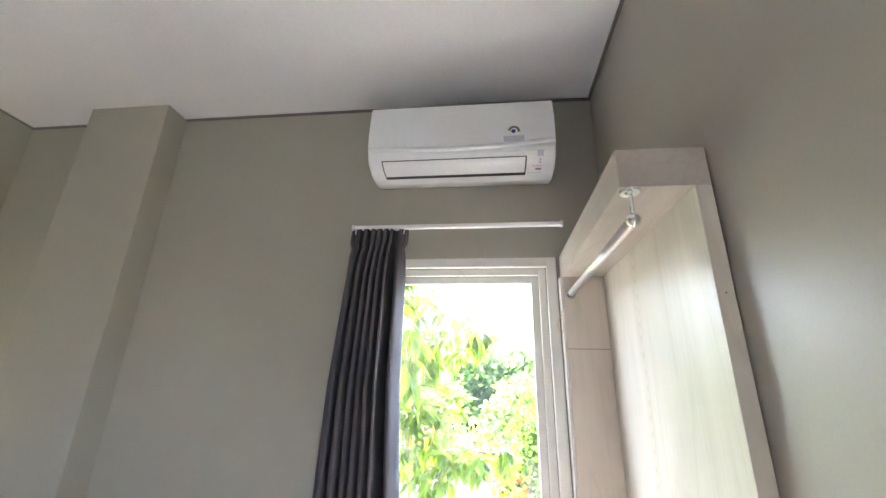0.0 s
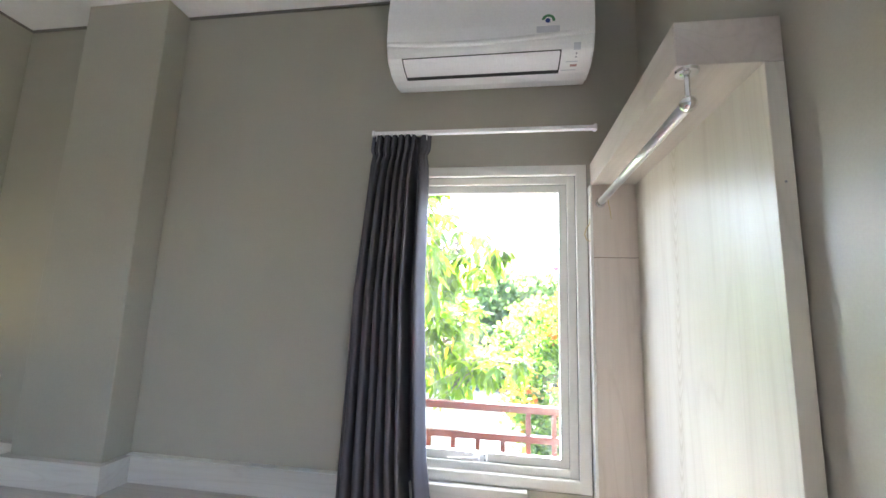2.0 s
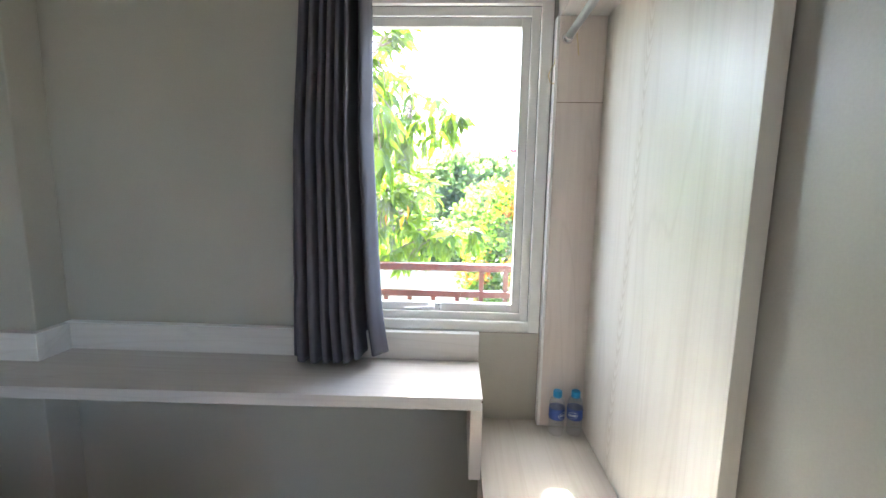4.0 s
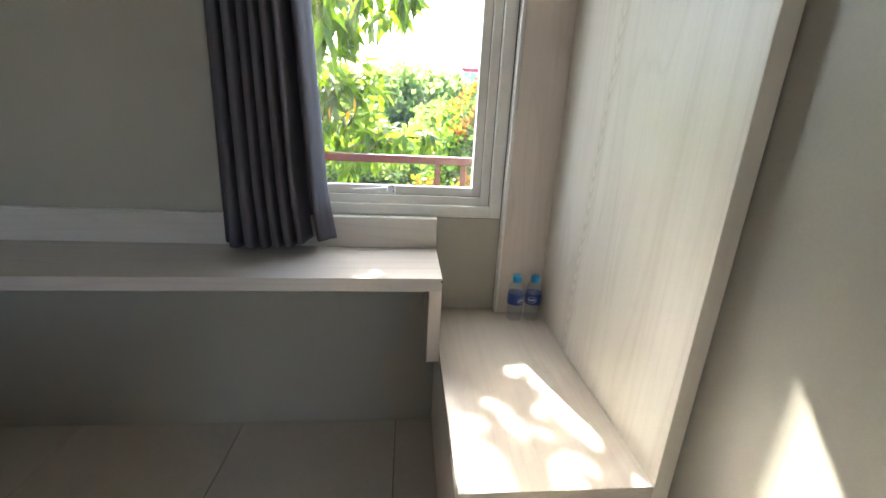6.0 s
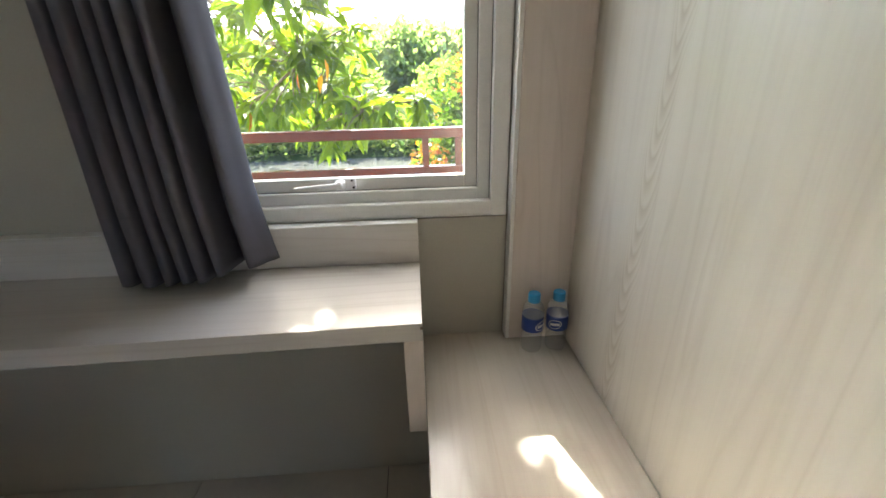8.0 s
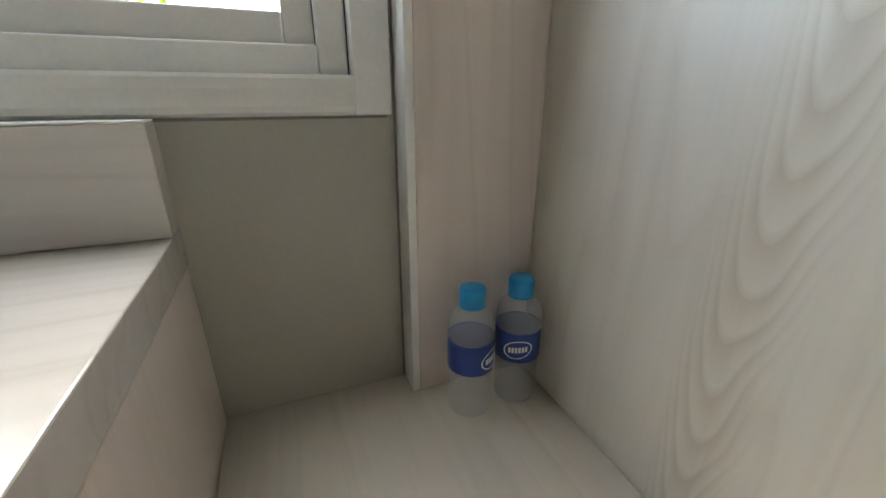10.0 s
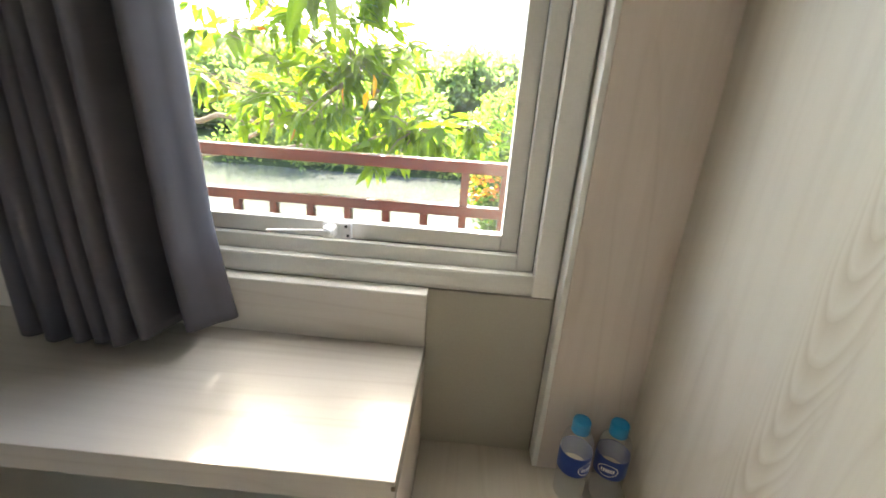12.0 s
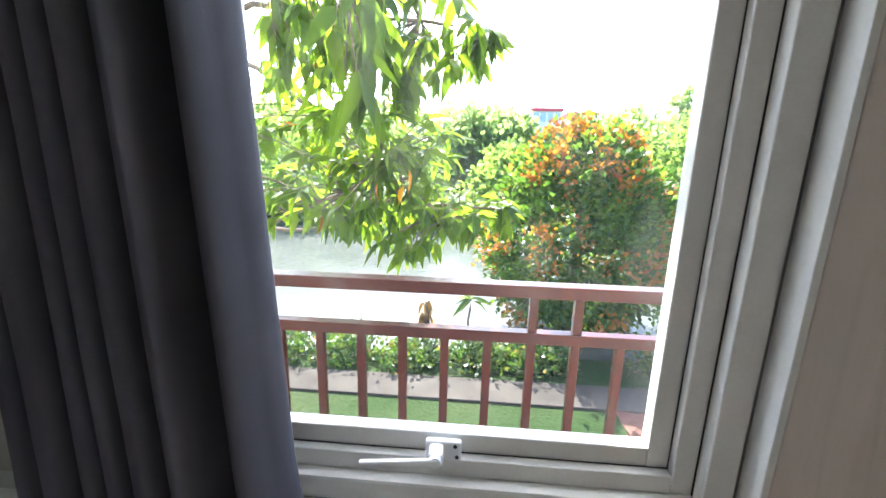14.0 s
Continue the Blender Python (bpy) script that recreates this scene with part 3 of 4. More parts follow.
# ---- air conditioner ----
ac = base("air_conditioner", -0.597, 0.0, 2.33, "white wall-mounted split air conditioner above the window", "air conditioner")
AX0, AX1 = -0.980, -0.216
LOW = [(-0.231, 2.480), (-0.229, 2.462), (-0.224, 2.446), (-0.216, 2.431), (-0.204, 2.420), (-0.180, 2.410), (-0.150, 2.404), (-0.110, 2.401), (-0.060, 2.403), (-0.003, 2.414)]
TOP = [(-0.003, 2.686), (-0.200, 2.688), (-0.218, 2.687), (-0.226, 2.680), (-0.231, 2.60), (-0.233, 2.53)]
prof = TOP + LOW
bm = extrude_x(prof, AX0, AX1)
ends = [e for e in bm.edges if abs(e.verts[0].co.x - e.verts[1].co.x) < 1e-6]
bmesh.ops.bevel(bm, geom=ends, offset=0.007, segments=3, profile=0.5, affect="EDGES")
body = wpart("body", bm, M_WHITE, ac)


def on_face(z):
    """Depth of the unit's front at a height."""
    pts = TOP[3:] + LOW[:1]
    for (ya, za), (yb, zb) in zip(pts, pts[1:]):
        if zb <= z <= za:
            return ya + (yb - ya) * (za - z) / (za - zb)
    return -0.23


def face_plate(x0, x1, z0, z1, proud, n=8):
    out = [(on_face(z0 + (z1 - z0) * k / n) - proud, z0 + (z1 - z0) * k / n) for k in range(n + 1)]
    back = [(y + proud + 0.004, z) for y, z in reversed(out)]
    return extrude_x(out + back, x0, x1)


def belly(y):
    """Height of the unit's curved underside at a depth."""
    for (ya, za), (yb, zb) in zip(LOW, LOW[1:]):
        if ya <= y <= yb:
            return za + (zb - za) * (y - ya) / (yb - ya)
    return 2.41


def belly_plate(x0, x1, y0, y1, proud, n=8):
    out = [(y0 + (y1 - y0) * k / n, belly(y0 + (y1 - y0) * k / n)) for k in range(n + 1)]
    lower = [(y - proud * 0.5, z - proud) for y, z in out]
    back = [(y + 0.003, z + 0.004) for y, z in reversed(out)]
    return extrude_x(lower + back, x0, x1)


wpart("slot", belly_plate(-0.922, -0.330, -0.2160, -0.114, 0.001), M_DARK, ac, "dark air slot")
wpart("louver", belly_plate(-0.917, -0.335, -0.2135, -0.136, 0.0025), M_GREYW, ac, "closed white louver flap")
bm = bmesh.new()
n = 24
ring = []
for k in range(n + 1):
    u = k / n
    z = 2.480 - 0.018 * math.sin(math.pi * u) - 0.010 * (1 - u)
    x = AX0 + 0.004 + (AX1 - AX0 - 0.008) * u
    ring.append([bm.verts.new((x, y, zz)) for y, zz in ((-0.2385, z + 0.016), (-0.2400, z + 0.004), (-0.2370, z), (-0.222, z + 0.002), (-0.222, z + 0.03))])
for a, b in zip(ring, ring[1:]):
    for i in range(5):
        bm.faces.new((a[i], a[(i + 1) % 5], b[(i + 1) % 5], b[i]))
wpart("panel_lip", bm, M_WHITE, ac, smooth=True)
wpart("sticker", face_plate(-0.420, -0.338, 2.490, 2.515, 0.0008, 2), M_STICK, ac, "grey energy sticker")
bm = bmesh.new()
for k in range(14):
    a0, a1 = radians(-15 + 13.5 * k), radians(-15 + 13.5 * (k + 1))
    q = []
    for r, a in ((0.024, a0), (0.024, a1), (0.014, a1), (0.014, a0)):
        z = 2.537 + r * math.sin(a)
        q.append(bm.verts.new((-0.378 + r * math.cos(a), on_face(z) - 0.0012, z)))
    bm.faces.new(q)
wpart("sticker_arc", bm, M_GREEN, ac, "green gauge arc on the sticker")
bm = bmesh.new()
rod_between(bm, (-0.380, on_face(2.536) - 0.0015, 2.536), (-0.380, on_face(2.536) + 0.002, 2.536), 0.009, 0.009, 16)
wpart("sticker_dot", bm, M_BLUELAB, ac)
wpart("maker_mark", face_plate(-0.962, -0.918, 2.478, 2.486, 0.0008, 2), M_PRINT, ac, "small grey printed mark")
wpart("display", belly_plate(-0.288, -0.264, -0.225, -0.213, 0.0008, 3), M_STICK, ac, "grey display window")
wpart("indicator", belly_plate(-0.279, -0.274, -0.206, -0.201, 0.0008, 2), M_PRINT, ac)
wpart("indicator", belly_plate(-0.279, -0.274, -0.194, -0.189, 0.0008, 2), M_PRINT, ac)
wpart("red_mark", belly_plate(-0.292, -0.268, -0.160, -0.149, 0.0008, 2), M_PRED, ac)
wpart("print_line", belly_plate(-0.308, -0.268, -0.176, -0.171, 0.0008, 2), M_STICK, ac)
wpart("print_line", belly_plate(-0.325, -0.268, -0.132, -0.128, 0.0008, 2), M_STICK, ac)


# ---- water bottles ----
def bottle(x, y, turn, label):
    thing = base("water_bottle", x, y, 0.5103, label, "bottle", "pair of water bottles")
    thing.rotation_euler.z = turn
    prof = [(0.0195, 0.0), (0.0255, 0.003), (0.0275, 0.010), (0.0268, 0.022), (0.0278, 0.030), (0.0270, 0.045), (0.0278, 0.058), (0.0272, 0.062), (0.0272, 0.102), (0.0285, 0.106), (0.0275, 0.112), (0.0282, 0.117), (0.0275, 0.124), (0.0245, 0.134), (0.0185, 0.142), (0.0135, 0.145), (0.0128, 0.151)]
    part("bottle_body", lathe(prof), M_CLEAR, thing, "clear plastic full of water", True)
    bm = lathe([(0.0281, 0.065), (0.0284, 0.067), (0.0284, 0.104), (0.0281, 0.106), (0.0277, 0.104), (0.0277, 0.067), (0.0281, 0.065)], 36, ends=False)
    wrap = part("wrapper", bm, M_BLUELAB, thing, "blue printed wrapper with a white mark", True)
    # a slanted white oval with a bar across it
    bm = bmesh.new()
    def at(a, h):
        return bm.verts.new((0.0290 * math.sin(a), -0.0290 * math.cos(a), 0.084 + 0.004 * a + h))
    for k in range(28):
        t0, t1 = 2 * math.pi * k / 28, 2 * math.pi * (k + 1) / 28
        bm.faces.new([at(r * 0.62 * math.cos(t), r * 0.0125 * math.sin(t)) for t, r in ((t0, 0.90), (t0, 1.0), (t1, 1.0), (t1, 0.90))])
    for k in range(6):
        a0, a1 = -0.40 + k * 0.14, -0.40 + k * 0.14 + 0.10
        bm.faces.new([at(a, h) for a, h in ((a0, -0.0038), (a1, -0.0038), (a1, 0.0038), (a0, 0.0038))])
    bmesh.ops.recalc_face_normals(bm, faces=bm.faces)
    part("white_mark", bm, M_WHITE, wrap)
    bm = lathe([(0.0150, 0.148), (0.0157, 0.1495), (0.0157, 0.165), (0.0145, 0.1678), (0.0110, 0.1685)], 30)
    part("cap", bm, M_CAP, thing, "bright blue screw cap")
    bm = lathe([(0.0150, 0.1445), (0.0155, 0.145), (0.0155, 0.147), (0.0150, 0.1475)], 30)
    part("cap_ring", bm, M_CAP, thing)
    return thing


bottle(-0.149, -0.090, radians(35), "small clear water bottle, blue cap, nearer the wardrobe's open edge")
bottle(-0.083, -0.088, radians(-30), "small clear water bottle, blue cap, in the wardrobe corner")

# ---- bed, bedside lamp ----
bed = base("bed", -1.9, -1.75, 0.0, "double bed with white sheet and red bed runner", "bed")
wpart("bed_base", box(-2.90, -0.99, -2.58, -0.93, 0.0, 0.28, 0.01), M_WOODX, bed)
bm = box(-2.89, -0.86, -2.61, -0.879, 0.281, 0.556, 0.03)
wpart("mattress", bm, M_SHEET, bed, "white sheeted mattress", True)
bm = box(-1.75, -1.118, -2.622, -0.860, 0.36, 0.572, 0.03)
wpart("runner", bm, M_RUNNER, bed, "red cloth bed runner")
wpart("headboard", box(-2.978, -2.905, -2.75, -0.75, 0.0, 1.00, 0.01), M_WOODZ, bed)
lamp = base("wall_lamp", -2.9, -0.42, 1.06, "lit warm uplight wall lamp beside the bed", "lamp")
wpart("back_plate", box(-2.979, -2.965, -0.47, -0.37, 1.03, 1.18, 0.004), M_FRAME, lamp)
bm = lathe([(0.030, 1.065), (0.055, 1.07), (0.062, 1.18), (0.058, 1.18), (0.051, 1.076), (0.028, 1.072)], 28, (-2.89, -0.42))
wpart("shade", bm, M_CONC, lamp, "open-topped shade", True)
bm = bmesh.new()
bmesh.ops.create_uvsphere(bm, u_segments=16, v_segments=10, radius=0.030, matrix=Matrix.Translation((-2.89, -0.42, 1.145)))
wpart("bulb", bm, M_BULB, lamp, "glowing warm bulb", True)

# ---- balcony rail outside the window ----
rail = base("balcony_railing", -0.6, 0.635, -0.06, "red-brown painted steel balcony railing", "railing")
wpart("top_rail", box(-3.2, 1.2, 0.612, 0.664, 0.977, 1.014, 0.003), M_RAIL, rail)
wpart("mid_rail", box(-3.2, 1.2, 0.618, 0.656, 0.834, 0.868, 0.003), M_RAIL, rail)
wpart("low_rail", box(-3.2, 1.2, 0.618, 0.656, 0.08, 0.11, 0.003), M_RAIL, rail)
bal = box(-0.0125, 0.0125, -0.0125, 0.0125, 0.1102, 0.8338, 0.002)
bal_me = bpy.data.meshes.new("baluster")
bal.to_mesh(bal_me)
bal.free()
bal_me.materials.append(M_RAIL)
for k in range(-8, 18):
    ob = new("baluster", bal_me)
    ob.location = (-0.1375 - 0.1285 * k, 0.637, 0)
    under(ob, rail)
for k in (-7, -6, 1, 2, 9, 10, 17):
    wpart("upright", box(-0.1500 - 0.1285 * k, -0.1250 - 0.1285 * k, 0.625, 0.650, 0.8682, 0.9768), M_RAIL, rail)
for x in (-3.15, 1.15):
    wpart("post", box(x - 0.02, x + 0.02, 0.617, 0.657, -0.06, 1.04), M_RAIL, rail)
# the slab is out of view; its pale tile is a reflector for the ceiling
structure("balcony", box(-3.3, 1.3, T + 0.001, 0.72, -0.18, -0.06, 0.005), M_BOUNCE, "balcony slab outside the window, unseen, pale tiled to bounce light up")
structure("outer_wall", box(-6, 4, 0.02, T - 0.001, -3.3, -0.181), M_CONC, "bare rendered wall below the balcony")

# ---- ground, river, path ----
ZG = -3.2
bm = bmesh.new()
line = [(-400, ZG), (7.9, ZG), (8.6, ZG - 0.1), (9.0, ZG - 0.5), (9.7, ZG - 0.9), (26.0, ZG - 0.9), (27.2, ZG - 0.4), (28.2, ZG), (2500, ZG)]
cols = []
for x in (-2500, -60, -20, -8, 0, 8, 20, 60, 2500):
    cols.append([bm.verts.new((x, y + (0.25 * math.sin(x * 0.31) if 8.5 < y < 28.5 else 0), z)) for y, z in line])
for a, b in zip(cols, cols[1:]):
    for i in range(len(line) - 1):
        bm.faces.new((a[i], b[i], b[i + 1], a[i + 1]))
structure("ground", bm, M_GROUND, "green grassy ground falling to the river bank")
bm = bmesh.new()
vs = [bm.verts.new(p) for p in ((-600, 8.2, ZG - 0.42), (600, 8.2, ZG - 0.42), (600, 29.0, ZG - 0.42), (-600, 29.0, ZG - 0.42))]
bm.faces.new(vs)
structure("water", bm, M_RIVER, "still river water reflecting the bright sky")
structure("pavement", box(-40, 40, 6.42, 7.22, ZG - 0.05, ZG + 0.05, 0.01), M_PATH, "grey concrete footpath along the bank")
bm = bmesh.new()
slab(bm, 2.2, 7.0, 4.4, 6.40, ZG - 0.1, ZG + 0.02)
bmesh.ops.subdivide_edges(bm, edges=bm.edges[:], cuts=12, use_grid_fill=True)
for v in bm.verts:
    if v.co.z > ZG:
        v.co.z += 0.25 * max(0, noise.noise((v.co.x * 0.7, v.co.y * 0.7, 4))) + 0.06 * noise.noise((v.co.x * 3, v.co.y * 3, 1))
tagged(part("soil_heap", bm, M_SOIL), "heap of bare reddish soil on the lawn", "soil", kind="stuff")


# ---- leaves ----
def leaf_points(length, width, droop, cup, n=4):
    """Rows of three points along a lance-shaped leaf that hangs towards its tip."""
    rows = []
    for k in range(n + 1):
        s = k / n
        w = width * 0.5 * math.sin(math.pi * min(1, 0.06 + 0.94 * s) ** 0.75) if 0 < k < n else 0.0006
        rows.append([(-w, length * s, -droop * length * s * s + cup * w), (0, length * s, -droop * length * s * s), (w, length * s, -droop * length * s * s + cup * w)])
    return rows


class Foliage:
    """Collects many leaves as one mesh."""

    def __init__(self):
        self.v, self.f = [], []

    def leaf(self, m, rows):
        o = len(self.v)
        for r in rows:
            for p in r:
                self.v.append(tuple(m @ Vector(p)))
        for k in range(len(rows) - 1):
            a = o + 3 * k
            self.f.append((a, a + 1, a + 4, a + 3))
            self.f.append((a + 1, a + 2, a + 5, a + 4))

    def card(self, m, w, h):
        o = len(self.v)
        for p in ((0, 0, 0), (w, h * 0.45, 0.12 * h), (0, h, 0), (-w, h * 0.45, 0.12 * h)):
            self.v.append(tuple(m @ Vector(p)))
        self.f.append((o, o + 1, o + 2, o + 3))

    def mesh(self, name, material):
        me = bpy.data.meshes.new(name)
        me.from_pydata(self.v, [], self.f)
        me.materials.append(material)
        me.polygons.foreach_set("use_smooth", [True] * len(me.polygons))
        return me


def aim(p, d, spin=0.0):
    """A pose at p whose y axis points along d."""
    q = Vector(d).to_track_quat("Y", "Z")
    return Matrix.Translation(p) @ q.to_matrix().to_4x4() @ pose(0, 0, 0, 0, spin, 0)


def tube(bm, pts, r0, r1, sides=7):
    n = len(pts)
    rings = []
    for i, p in enumerate(pts):
        d = Vector(pts[min(i + 1, n - 1)]) - Vector(pts[max(i - 1, 0)])
        q = d.to_track_quat("Z", "Y")
        r = r0 + (r1 - r0) * i / (n - 1)
        rings.append([bm.verts.new(Vector(p) + q @ Vector((r * math.cos(a), r * math.sin(a), 0))) for a in (2 * math.pi * k / sides for k in range(sides))])
    for lo, hi in zip(rings, rings[1:]):
        for i in range(sides):
            bm.faces.new((lo[i], lo[(i + 1) % sides], hi[(i + 1) % sides], hi[i]))
    bm.faces.new(rings[-1])


def bend(a, b, sag, n=6, wob=0.05, rng=random):
    a, b = Vector(a), Vector(b)
    out = []
    for k in range(n + 1):
        s = k / n
        p = a.lerp(b, s)
        p.z += sag * math.sin(math.pi * s)
        if 0 < k < n:
            p += Vector((rng.uniform(-wob, wob), rng.uniform(-wob, wob), rng.uniform(-wob, wob)))
        out.append(p)
    return out


# ---- the tree at the window ----
SEEDS = tuple(range(101, 114))


def near_tree():
    rng = random.Random(11)
    tree = base("mango_tree", -4.6, 3.6, ZG, "leafy green tree with long drooping leaves beyond the railing", "tree")
    bm = bmesh.new()
    tube(bm, bend((-4.6, 3.6, ZG), (-4.1, 3.4, 1.0), 0.0, 8, 0.04, rng), 0.16, 0.10, 10)
    tube(bm, bend((-4.1, 3.4, 1.0), (-3.4, 3.2, 4.3), 0.0, 8, 0.06, rng), 0.10, 0.03, 9)
    wpart("trunk", bm, M_BARK, tree, smooth=True)
    # limbs reach from the trunk into the view; twigs end in whorls of leaves
    limbs = [((-4.1, 3.4, 2.6), (-0.75, 1.9, 1.02), 0.25), ((-4.1, 3.4, 0.3), (-1.16, 1.9, 1.28), -0.15), ((-3.8, 3.3, 2.2), (-0.62, 1.85, 2.02), 0.25),
             ((-4.1, 3.4, 0.8), (-0.42, 2.2, 1.03), 0.05), ((-3.8, 3.3, 2.6), (-1.05, 1.0, 2.0), 0.25), ((-4.1, 3.4, 0.4), (-1.2, 2.4, 0.85), 0.05),
             ((-3.8, 3.3, 2.6), (-1.1, 1.3, 2.3), 0.2), ((-3.6, 3.25, 3.0), (-0.8, 2.6, 3.4), 0.2), ((-3.5, 3.2, 3.4), (-1.3, 2.0, 3.7), 0.1),
             ((-3.8, 3.3, 2.4), (-1.9, 1.4, 2.6), 0.1), ((-3.5, 3.2, 3.2), (-1.0, 3.4, 3.0), 0.1),
             ((-3.5, 3.2, 3.5), (-1.0, 1.8, 3.1), 0.25), ((-3.5, 3.2, 3.7), (-1.15, 1.9, 3.65), 0.2)]
    bm = bmesh.new()
    spine = []
    for a, b, sag in limbs:
        pts = bend(a, b, sag, 12, 0.035, rng)
        tube(bm, pts, 0.034, 0.008, 7)
        spine += pts[4:]
    tips = []
    # where leafy twigs end: the hanging skirt seen from the room, and the crown over it, added out of view to dapple
    # the sun on desk and bench
    groups = (((-1.12, 1.75, 1.92), (0.62, 0.42, 0.36), 70), ((-1.05, 1.95, 1.00), (0.66, 0.50, 0.24), 62), ((-1.12, 1.45, 2.52), (0.24, 0.15, 0.17), 13),
              ((-1.12, 1.72, 3.1), (0.30, 0.3, 0.34), 15), ((-0.97, 1.75, 3.30), (0.20, 0.3, 0.26), 5), ((-1.40, 1.85, 3.2), (0.40, 0.50, 0.62), 18),
              ((-2.4, 2.4, 3.2), (0.7, 0.6, 0.7), 40), ((-1.75, 1.95, 1.35), (0.45, 0.5, 0.45), 36), ((-0.98, 0.98, 1.74), (0.13, 0.12, 0.26), 6), ((-0.44, 2.2, 1.04), (0.15, 0.22, 0.13), 8),
              ((-1.08, 1.85, 1.48), (0.48, 0.30, 0.30), 48), ((-0.50, 1.9, 1.98), (0.14, 0.20, 0.18), 8), ((-1.15, 1.8, 2.28), (0.24, 0.25, 0.14), 12))
    for g, (centre, radii, n) in enumerate(groups):
        own = random.Random(SEEDS[g])
        for _ in range(n):
            u = Vector((own.gauss(0, 1), own.gauss(0, 1), own.gauss(0, 1))).normalized() * own.random() ** 0.4
            e = Vector(centre) + Vector((u.x * radii[0], u.y * radii[1], u.z * radii[2]))
            near = min(spine, key=lambda p: (p - e).length)
            d = e - near
            if d.length > 0.75:
                e = near + d * (0.75 / d.length)
                d = e - near
            tube(bm, bend(near, e, 0.06 * d.length, 4, 0.015, own), 0.0055, 0.0025, 5)
            tips.append((e, d.normalized(), own.randrange(10 ** 6)))
    wpart("limbs", bm, M_BARK, tree, smooth=True)
    rest = Foliage()
    shapes = []
    for k in range(6):
        f = Foliage()
        f.leaf(Matrix.Identity(4), leaf_points(0.11 + 0.018 * k, 0.046 + 0.007 * (k % 3), 0.25 + 0.08 * k, 0.25))
        shapes.append(f.mesh("leaf", M_LEAF))
    count = 0
    for e, d, mark in tips:
        rng = random.Random(mark)
        n = rng.randint(6, 10)
        for k in range(n):
            a = 2 * math.pi * k / n + rng.uniform(-0.4, 0.4)
            out = Vector((math.cos(a), math.sin(a), rng.uniform(-1.25, 0.35))) * 0.8 + d * 0.5
            m = aim(e - d * rng.uniform(0, 0.10), out, rng.uniform(-50, 50))
            if e.y < 1.75 and e.x > -1.5 and 0.8 < e.z < 2.4 and (count < 240 or e.y < 1.16 and count < 330):
                ob = new("leaf", shapes[rng.randrange(3, 6) if e.y < 1.16 else rng.randrange(6)])
                ob.matrix_world = m
                under(ob, tree)
                count += 1
            else:
                rest.leaf(m, leaf_points(rng.uniform(0.09, 0.18), rng.uniform(0.038, 0.060), rng.uniform(0.2, 0.7), 0.25, 3))
    for p, d, size in (((-0.905, 1.5, 1.30), (0.10, 0.02, -1), 0.12), ((-0.93, 1.5, 1.22), (-0.35, 0.05, -1), 0.10), ((-1.06, 1.5, 1.23), (-0.1, -0.1, -1), 0.09)):
        f = Foliage()
        f.leaf(aim(p, d, 25), leaf_points(size, 0.042, 0.15, 0.3))
        under(new("old_leaf", f.mesh("old_leaf", M_OLD)), tree)
    crown = under(new("crown", rest.mesh("crown", M_LEAF)), tree)
    tagged(crown, kind="stuff")


near_tree()


# ---- bushes and woods ----
def crown_cards(rng, centre, radii, clumps, per, size, fill=0.75, jitter=0.22, egg=0.0, patch=None):
    """Clumps of small leaves over an uneven ball, with gaps."""
    f = Foliage()
    c = Vector(centre)
    for _ in range(clumps):
        u = Vector((rng.gauss(0, 1), rng.gauss(0, 1), rng.gauss(0, 1))).normalized()
        k = fill + (1 - fill) * rng.random() + 0.10 * noise.noise(u * 2.3 + c * 0.1)
        if patch is not None and noise.noise(u * 2.6 + Vector((patch, 0, 0))) < -0.04 + 0.25 * u.z * u.z - 0.14 * rng.random():
            continue
        slim = 1 - egg * u.z
        p = c + Vector((u.x * radii[0] * slim, u.y * radii[1] * slim, u.z * radii[2])) * k
        spread = jitter * (0.6 + 0.8 * rng.random())
        for _ in range(per):
            q = p + Vector((rng.gauss(0, spread), rng.gauss(0, spread), rng.gauss(0, spread * 0.8)))
            d = (u * 0.8 + Vector((rng.uniform(-1, 1), rng.uniform(-1, 1), rng.uniform(-0.6, 1)))).normalized()
            s = size * rng.uniform(0.6, 1.4)
            f.card(aim(q, d, rng.uniform(-90, 90)), s * 0.35, s)
    return f


def round_bush():
    rng = random.Random(5)
    t = base("red_tip_tree", 2.45, 11.4, ZG - 0.6, "round bushy tree with green, orange and red leaves by the river", "tree")
    bm = bmesh.new()
    tube(bm, bend((2.45, 11.4, ZG - 0.8), (2.45, 11.4, 0.8), 0, 6, 0.05, rng), 0.16, 0.05, 8)
    wpart("trunk", bm, M_BARK, t)
    f = crown_cards(rng, (2.45, 11.4, -0.65), (2.45, 2.4, 2.95), 900, 20, 0.18, 0.70, 0.20, 0.24)
    wpart_mesh = under(new("crown", f.mesh("crown", M_BUSH)), t)
    tagged(wpart_mesh, kind="stuff")
    f = crown_cards(rng, (2.45, 11.4, -0.65), (2.56, 2.51, 3.06), 800, 16, 0.15, 0.93, 0.14, 0.24, 3.7)
    tips = under(new("new_leaves", f.mesh("new_leaves", M_TIP)), t)
    tagged(tips, "orange and red young leaves", kind="stuff")


round_bush()


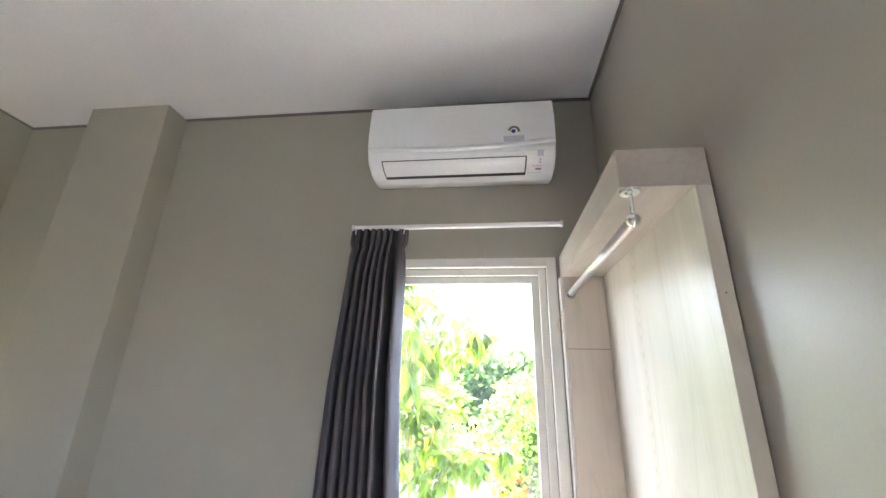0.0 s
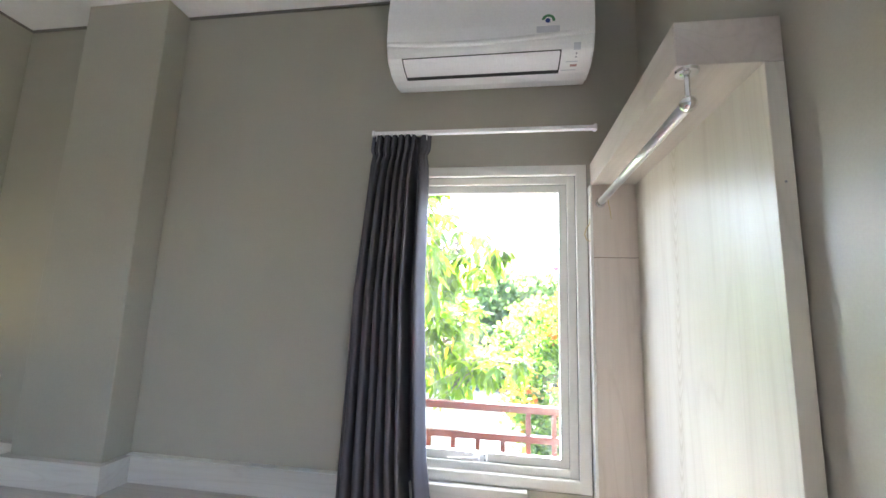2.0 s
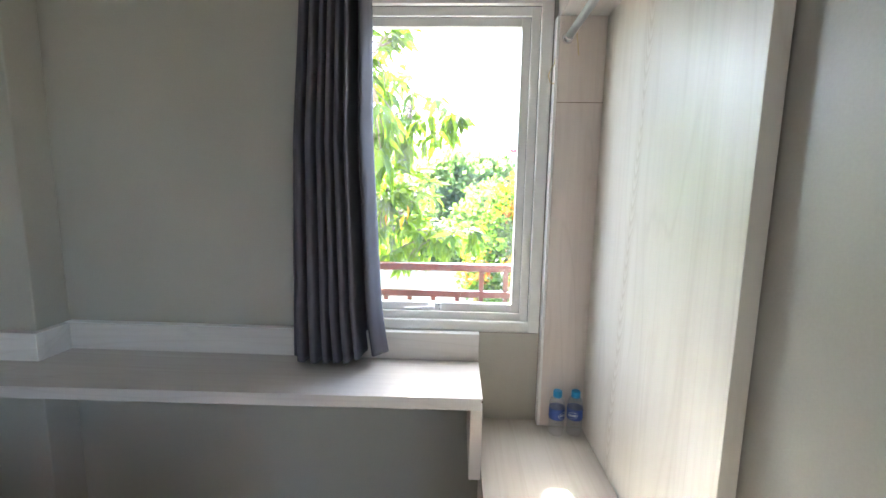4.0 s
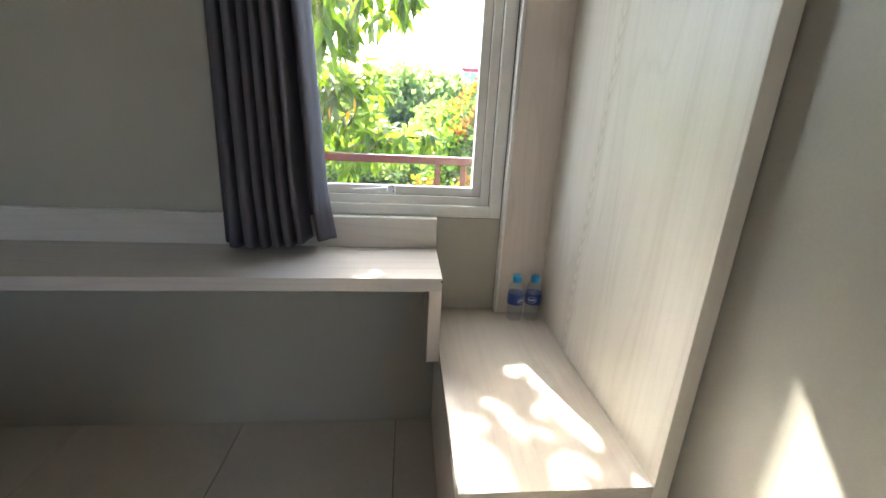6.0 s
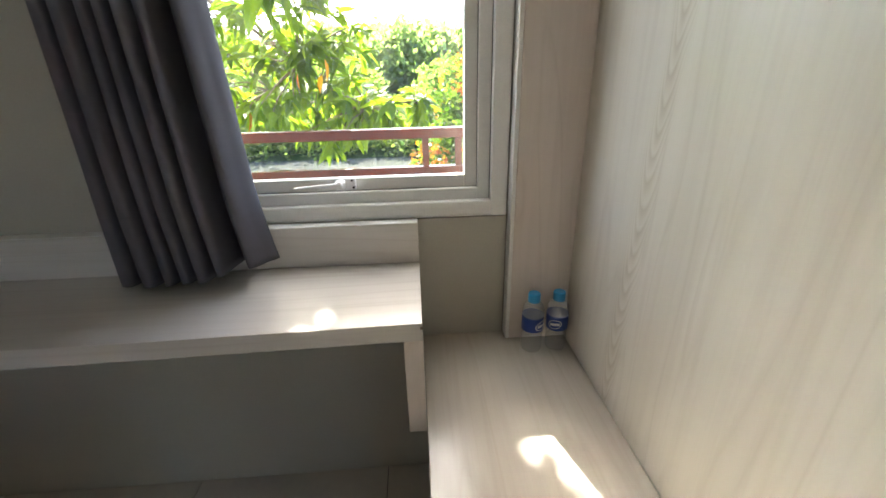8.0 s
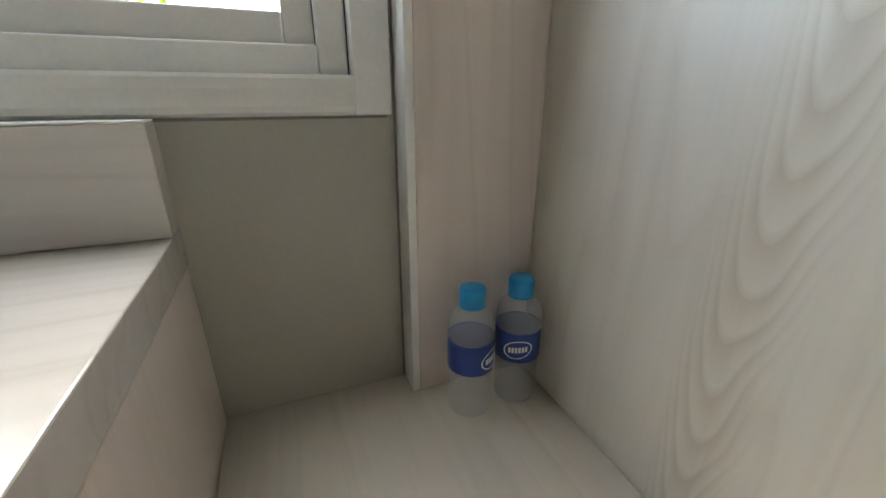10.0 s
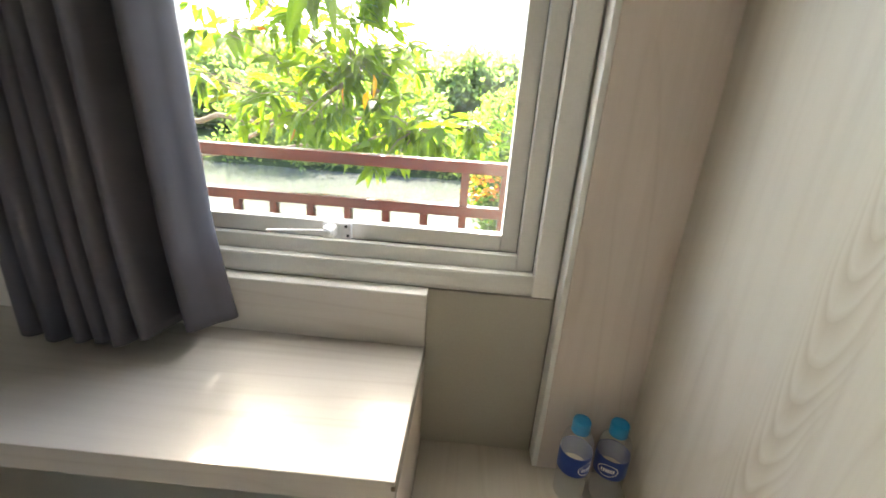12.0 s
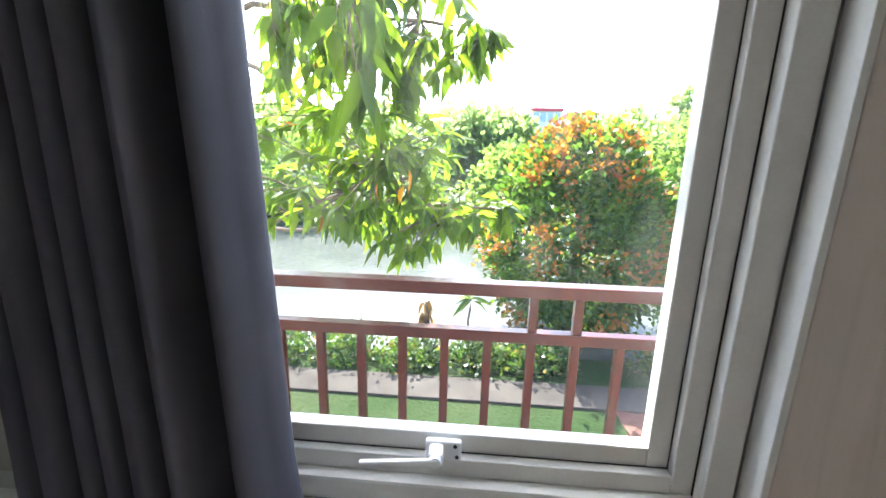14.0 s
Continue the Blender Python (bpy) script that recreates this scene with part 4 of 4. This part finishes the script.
def bank_plant():
    """A half-dead broad-leaved plant with a thin stem, brown leaves hanging round it."""
    rng = random.Random(8)
    t = base("dry_plant", -1.7, 8.6, ZG, "half-dead tall plant with hanging brown leaves on the bank", "plant")
    bm = bmesh.new()
    tube(bm, bend((-1.62, 8.6, ZG - 0.3), (-1.62, 8.55, -2.0), 0, 6, 0.04, rng), 0.05, 0.03, 8)
    tube(bm, bend((-0.60, 8.7, ZG - 0.3), (-0.58, 8.65, -1.9), 0, 6, 0.03, rng), 0.04, 0.025, 8)
    wpart("stem", bm, M_BARK, t)
    f = Foliage()
    for _ in range(34):
        z = rng.uniform(-2.5, -1.95)
        f.leaf(aim((-1.62 + rng.uniform(-0.12, 0.12), 8.55 + rng.uniform(-0.1, 0.1), z), (rng.uniform(-0.6, 0.6), rng.uniform(-0.5, 0.3), -1), rng.uniform(-60, 60)), leaf_points(rng.uniform(0.3, 0.5), rng.uniform(0.05, 0.10), 0.2, 0.4))
    tagged(under(new("dry_leaves", f.mesh("dry_leaves", M_DRY)), t), "brown hanging dry leaves", kind="stuff")
    f = Foliage()
    for _ in range(12):
        a = rng.uniform(0, 6.28)
        f.leaf(aim((-0.58, 8.65, -1.95), (math.cos(a), math.sin(a), rng.uniform(-0.2, 0.9)), rng.uniform(-30, 30)), leaf_points(rng.uniform(0.35, 0.6), 0.15, 0.6, 0.3))
    tagged(under(new("green_leaves", f.mesh("green_leaves", M_LEAF)), t), "broad green leaves", kind="stuff")


bank_plant()

rng = random.Random(21)
for x, y, z, r, h in ((-6.5, 8.0, ZG, 0.9, 0.6), (-4.7, 7.9, ZG, 1.0, 0.5), (-3.2, 8.0, ZG, 0.8, 0.42), (-1.8, 7.9, ZG, 0.8, 0.36), (-0.4, 7.95, ZG, 0.7, 0.34), (0.9, 8.0, ZG, 0.8, 0.42), (3.9, 8.1, ZG, 0.9, 0.55), (5.4, 8.1, ZG, 1.0, 0.7), (7.2, 8.2, ZG, 1.0, 0.8)):
    f = crown_cards(rng, (x, y, z + 0.1), (r, 0.6, h), 110, 14, 0.11, 0.45, 0.16)
    tagged(new("shrub", f.mesh("shrub", M_SHRUB)), "low leafy green shrub on the river bank", "shrub", "bank shrubs", "stuff")


def far_tree(name, x, y, z, r, h, mat_leaf, label, clumps, size, rng):
    t = base(name, x, y, ZG, label, "tree", "trees across the river")
    bm = bmesh.new()
    tube(bm, bend((x, y, ZG - 0.2), (x, y, z), 0, 5, 0.1, rng), 0.22, 0.08, 7)
    wpart("trunk", bm, M_BARK, t)
    f = crown_cards(rng, (x, y, z), (r, r, h), clumps, 16, size, 0.6, r * 0.13)
    tagged(under(new("crown", f.mesh("crown", mat_leaf)), t), kind="stuff")


for x, y, z, r, h in ((-15.0, 33, 0.2, 5.0, 4.2), (-7.5, 34, -0.6, 4.4, 3.8), (2.6, 31, -0.9, 3.4, 3.3), (9.5, 34, -0.6, 4.2, 3.8), (18.0, 34, 1.2, 5.0, 4.4)):
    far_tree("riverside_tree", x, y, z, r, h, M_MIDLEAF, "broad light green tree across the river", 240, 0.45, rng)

for x, y, r, h in ((-16, 28.6, 3.2, 1.7), (-10.8, 28.4, 2.9, 1.5), (-5.8, 28.6, 3.0, 1.6), (-0.9, 28.5, 2.9, 1.7), (4.0, 28.6, 3.2, 1.6), (9.2, 28.5, 3.0, 1.8), (14.6, 28.7, 3.3, 1.9)):
    f = crown_cards(rng, (x, y, ZG + 0.2), (r, 1.4, h), 150, 14, 0.34, 0.5, 0.36)
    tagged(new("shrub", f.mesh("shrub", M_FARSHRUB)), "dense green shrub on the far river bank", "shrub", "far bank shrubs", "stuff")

f = Foliage()
for k in range(90):
    x = -60 + 150 * rng.random()
    y = 44 + 30 * rng.random()
    top = 1.3 + y * (0.078 + 0.034 * rng.random())
    if 0.08 < x / y < 0.32:
        top -= 0.014 * y
    c = crown_cards(rng, (x, y, top - 4.2), (4.2, 4.2, 4.4), 70, 16, 0.9, 0.6, 0.6)
    o = len(f.v)
    f.v += c.v
    f.f += [tuple(i + o for i in q) for q in c.f]
c = crown_cards(rng, (25.4, 55, 8.2), (1.7, 1.7, 1.6), 34, 14, 0.6, 0.5, 0.4)
f.f += [tuple(i + len(f.v) for i in q) for q in c.f]
f.v += c.v
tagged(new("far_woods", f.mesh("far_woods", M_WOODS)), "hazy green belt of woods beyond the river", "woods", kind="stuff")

# ---- the building above the trees ----
def far_building(x0, x1, y, top):
    b = base("low_building", (x0 + x1) / 2, y, ZG, "white flat-roofed building with red fascia above the woods", "building")
    wpart("wall", box(x0, x1, y, y + 14, ZG, top - 0.6), M_BWALL, b)
    wpart("fascia", box(x0 - 0.3, x1 + 0.3, y - 0.4, y + 14.3, top - 0.6, top), M_BRED, b, "red roof fascia")
    n = 4
    w = (x1 - x0) / n
    for k in range(n):
        for lev in range(4):
            z1 = top - 0.9 - 3.0 * lev
            wn = wpart("window", box(x0 + w * k + 0.2, x0 + w * (k + 1) - 0.2, y - 0.06, y + 0.1, z1 - 1.7, z1), M_BGLASS, b)


far_building(10.0, 15.7, 84, 11.0)
far_building(17.4, 22.5, 84, 10.4)


# ---- floor tiles ----
tile_cache = {}
xs = [-0.0005, -0.572, -1.172, -1.772, -2.372, -2.9795]
ys = [-0.0005, -0.460, -1.060, -1.660, -2.260, -2.860, -3.460, -3.6995]
for xa, xb in zip(xs, xs[1:]):
    for ya, yb in zip(ys, ys[1:]):
        w, d = round(xa - xb - 0.003, 4), round(ya - yb - 0.003, 4)
        if (w, d) not in tile_cache:
            bm = box(-w / 2, w / 2, -d / 2, d / 2, -0.006, 0, 0.001)
            me = bpy.data.meshes.new("tile")
            bm.to_mesh(me)
            bm.free()
            me.materials.append(M_TILE)
            tile_cache[w, d] = me
        ob = new("tile", tile_cache[w, d])
        ob.parent = floor
        ob.location = ((xa + xb) / 2, (ya + yb) / 2, 0)
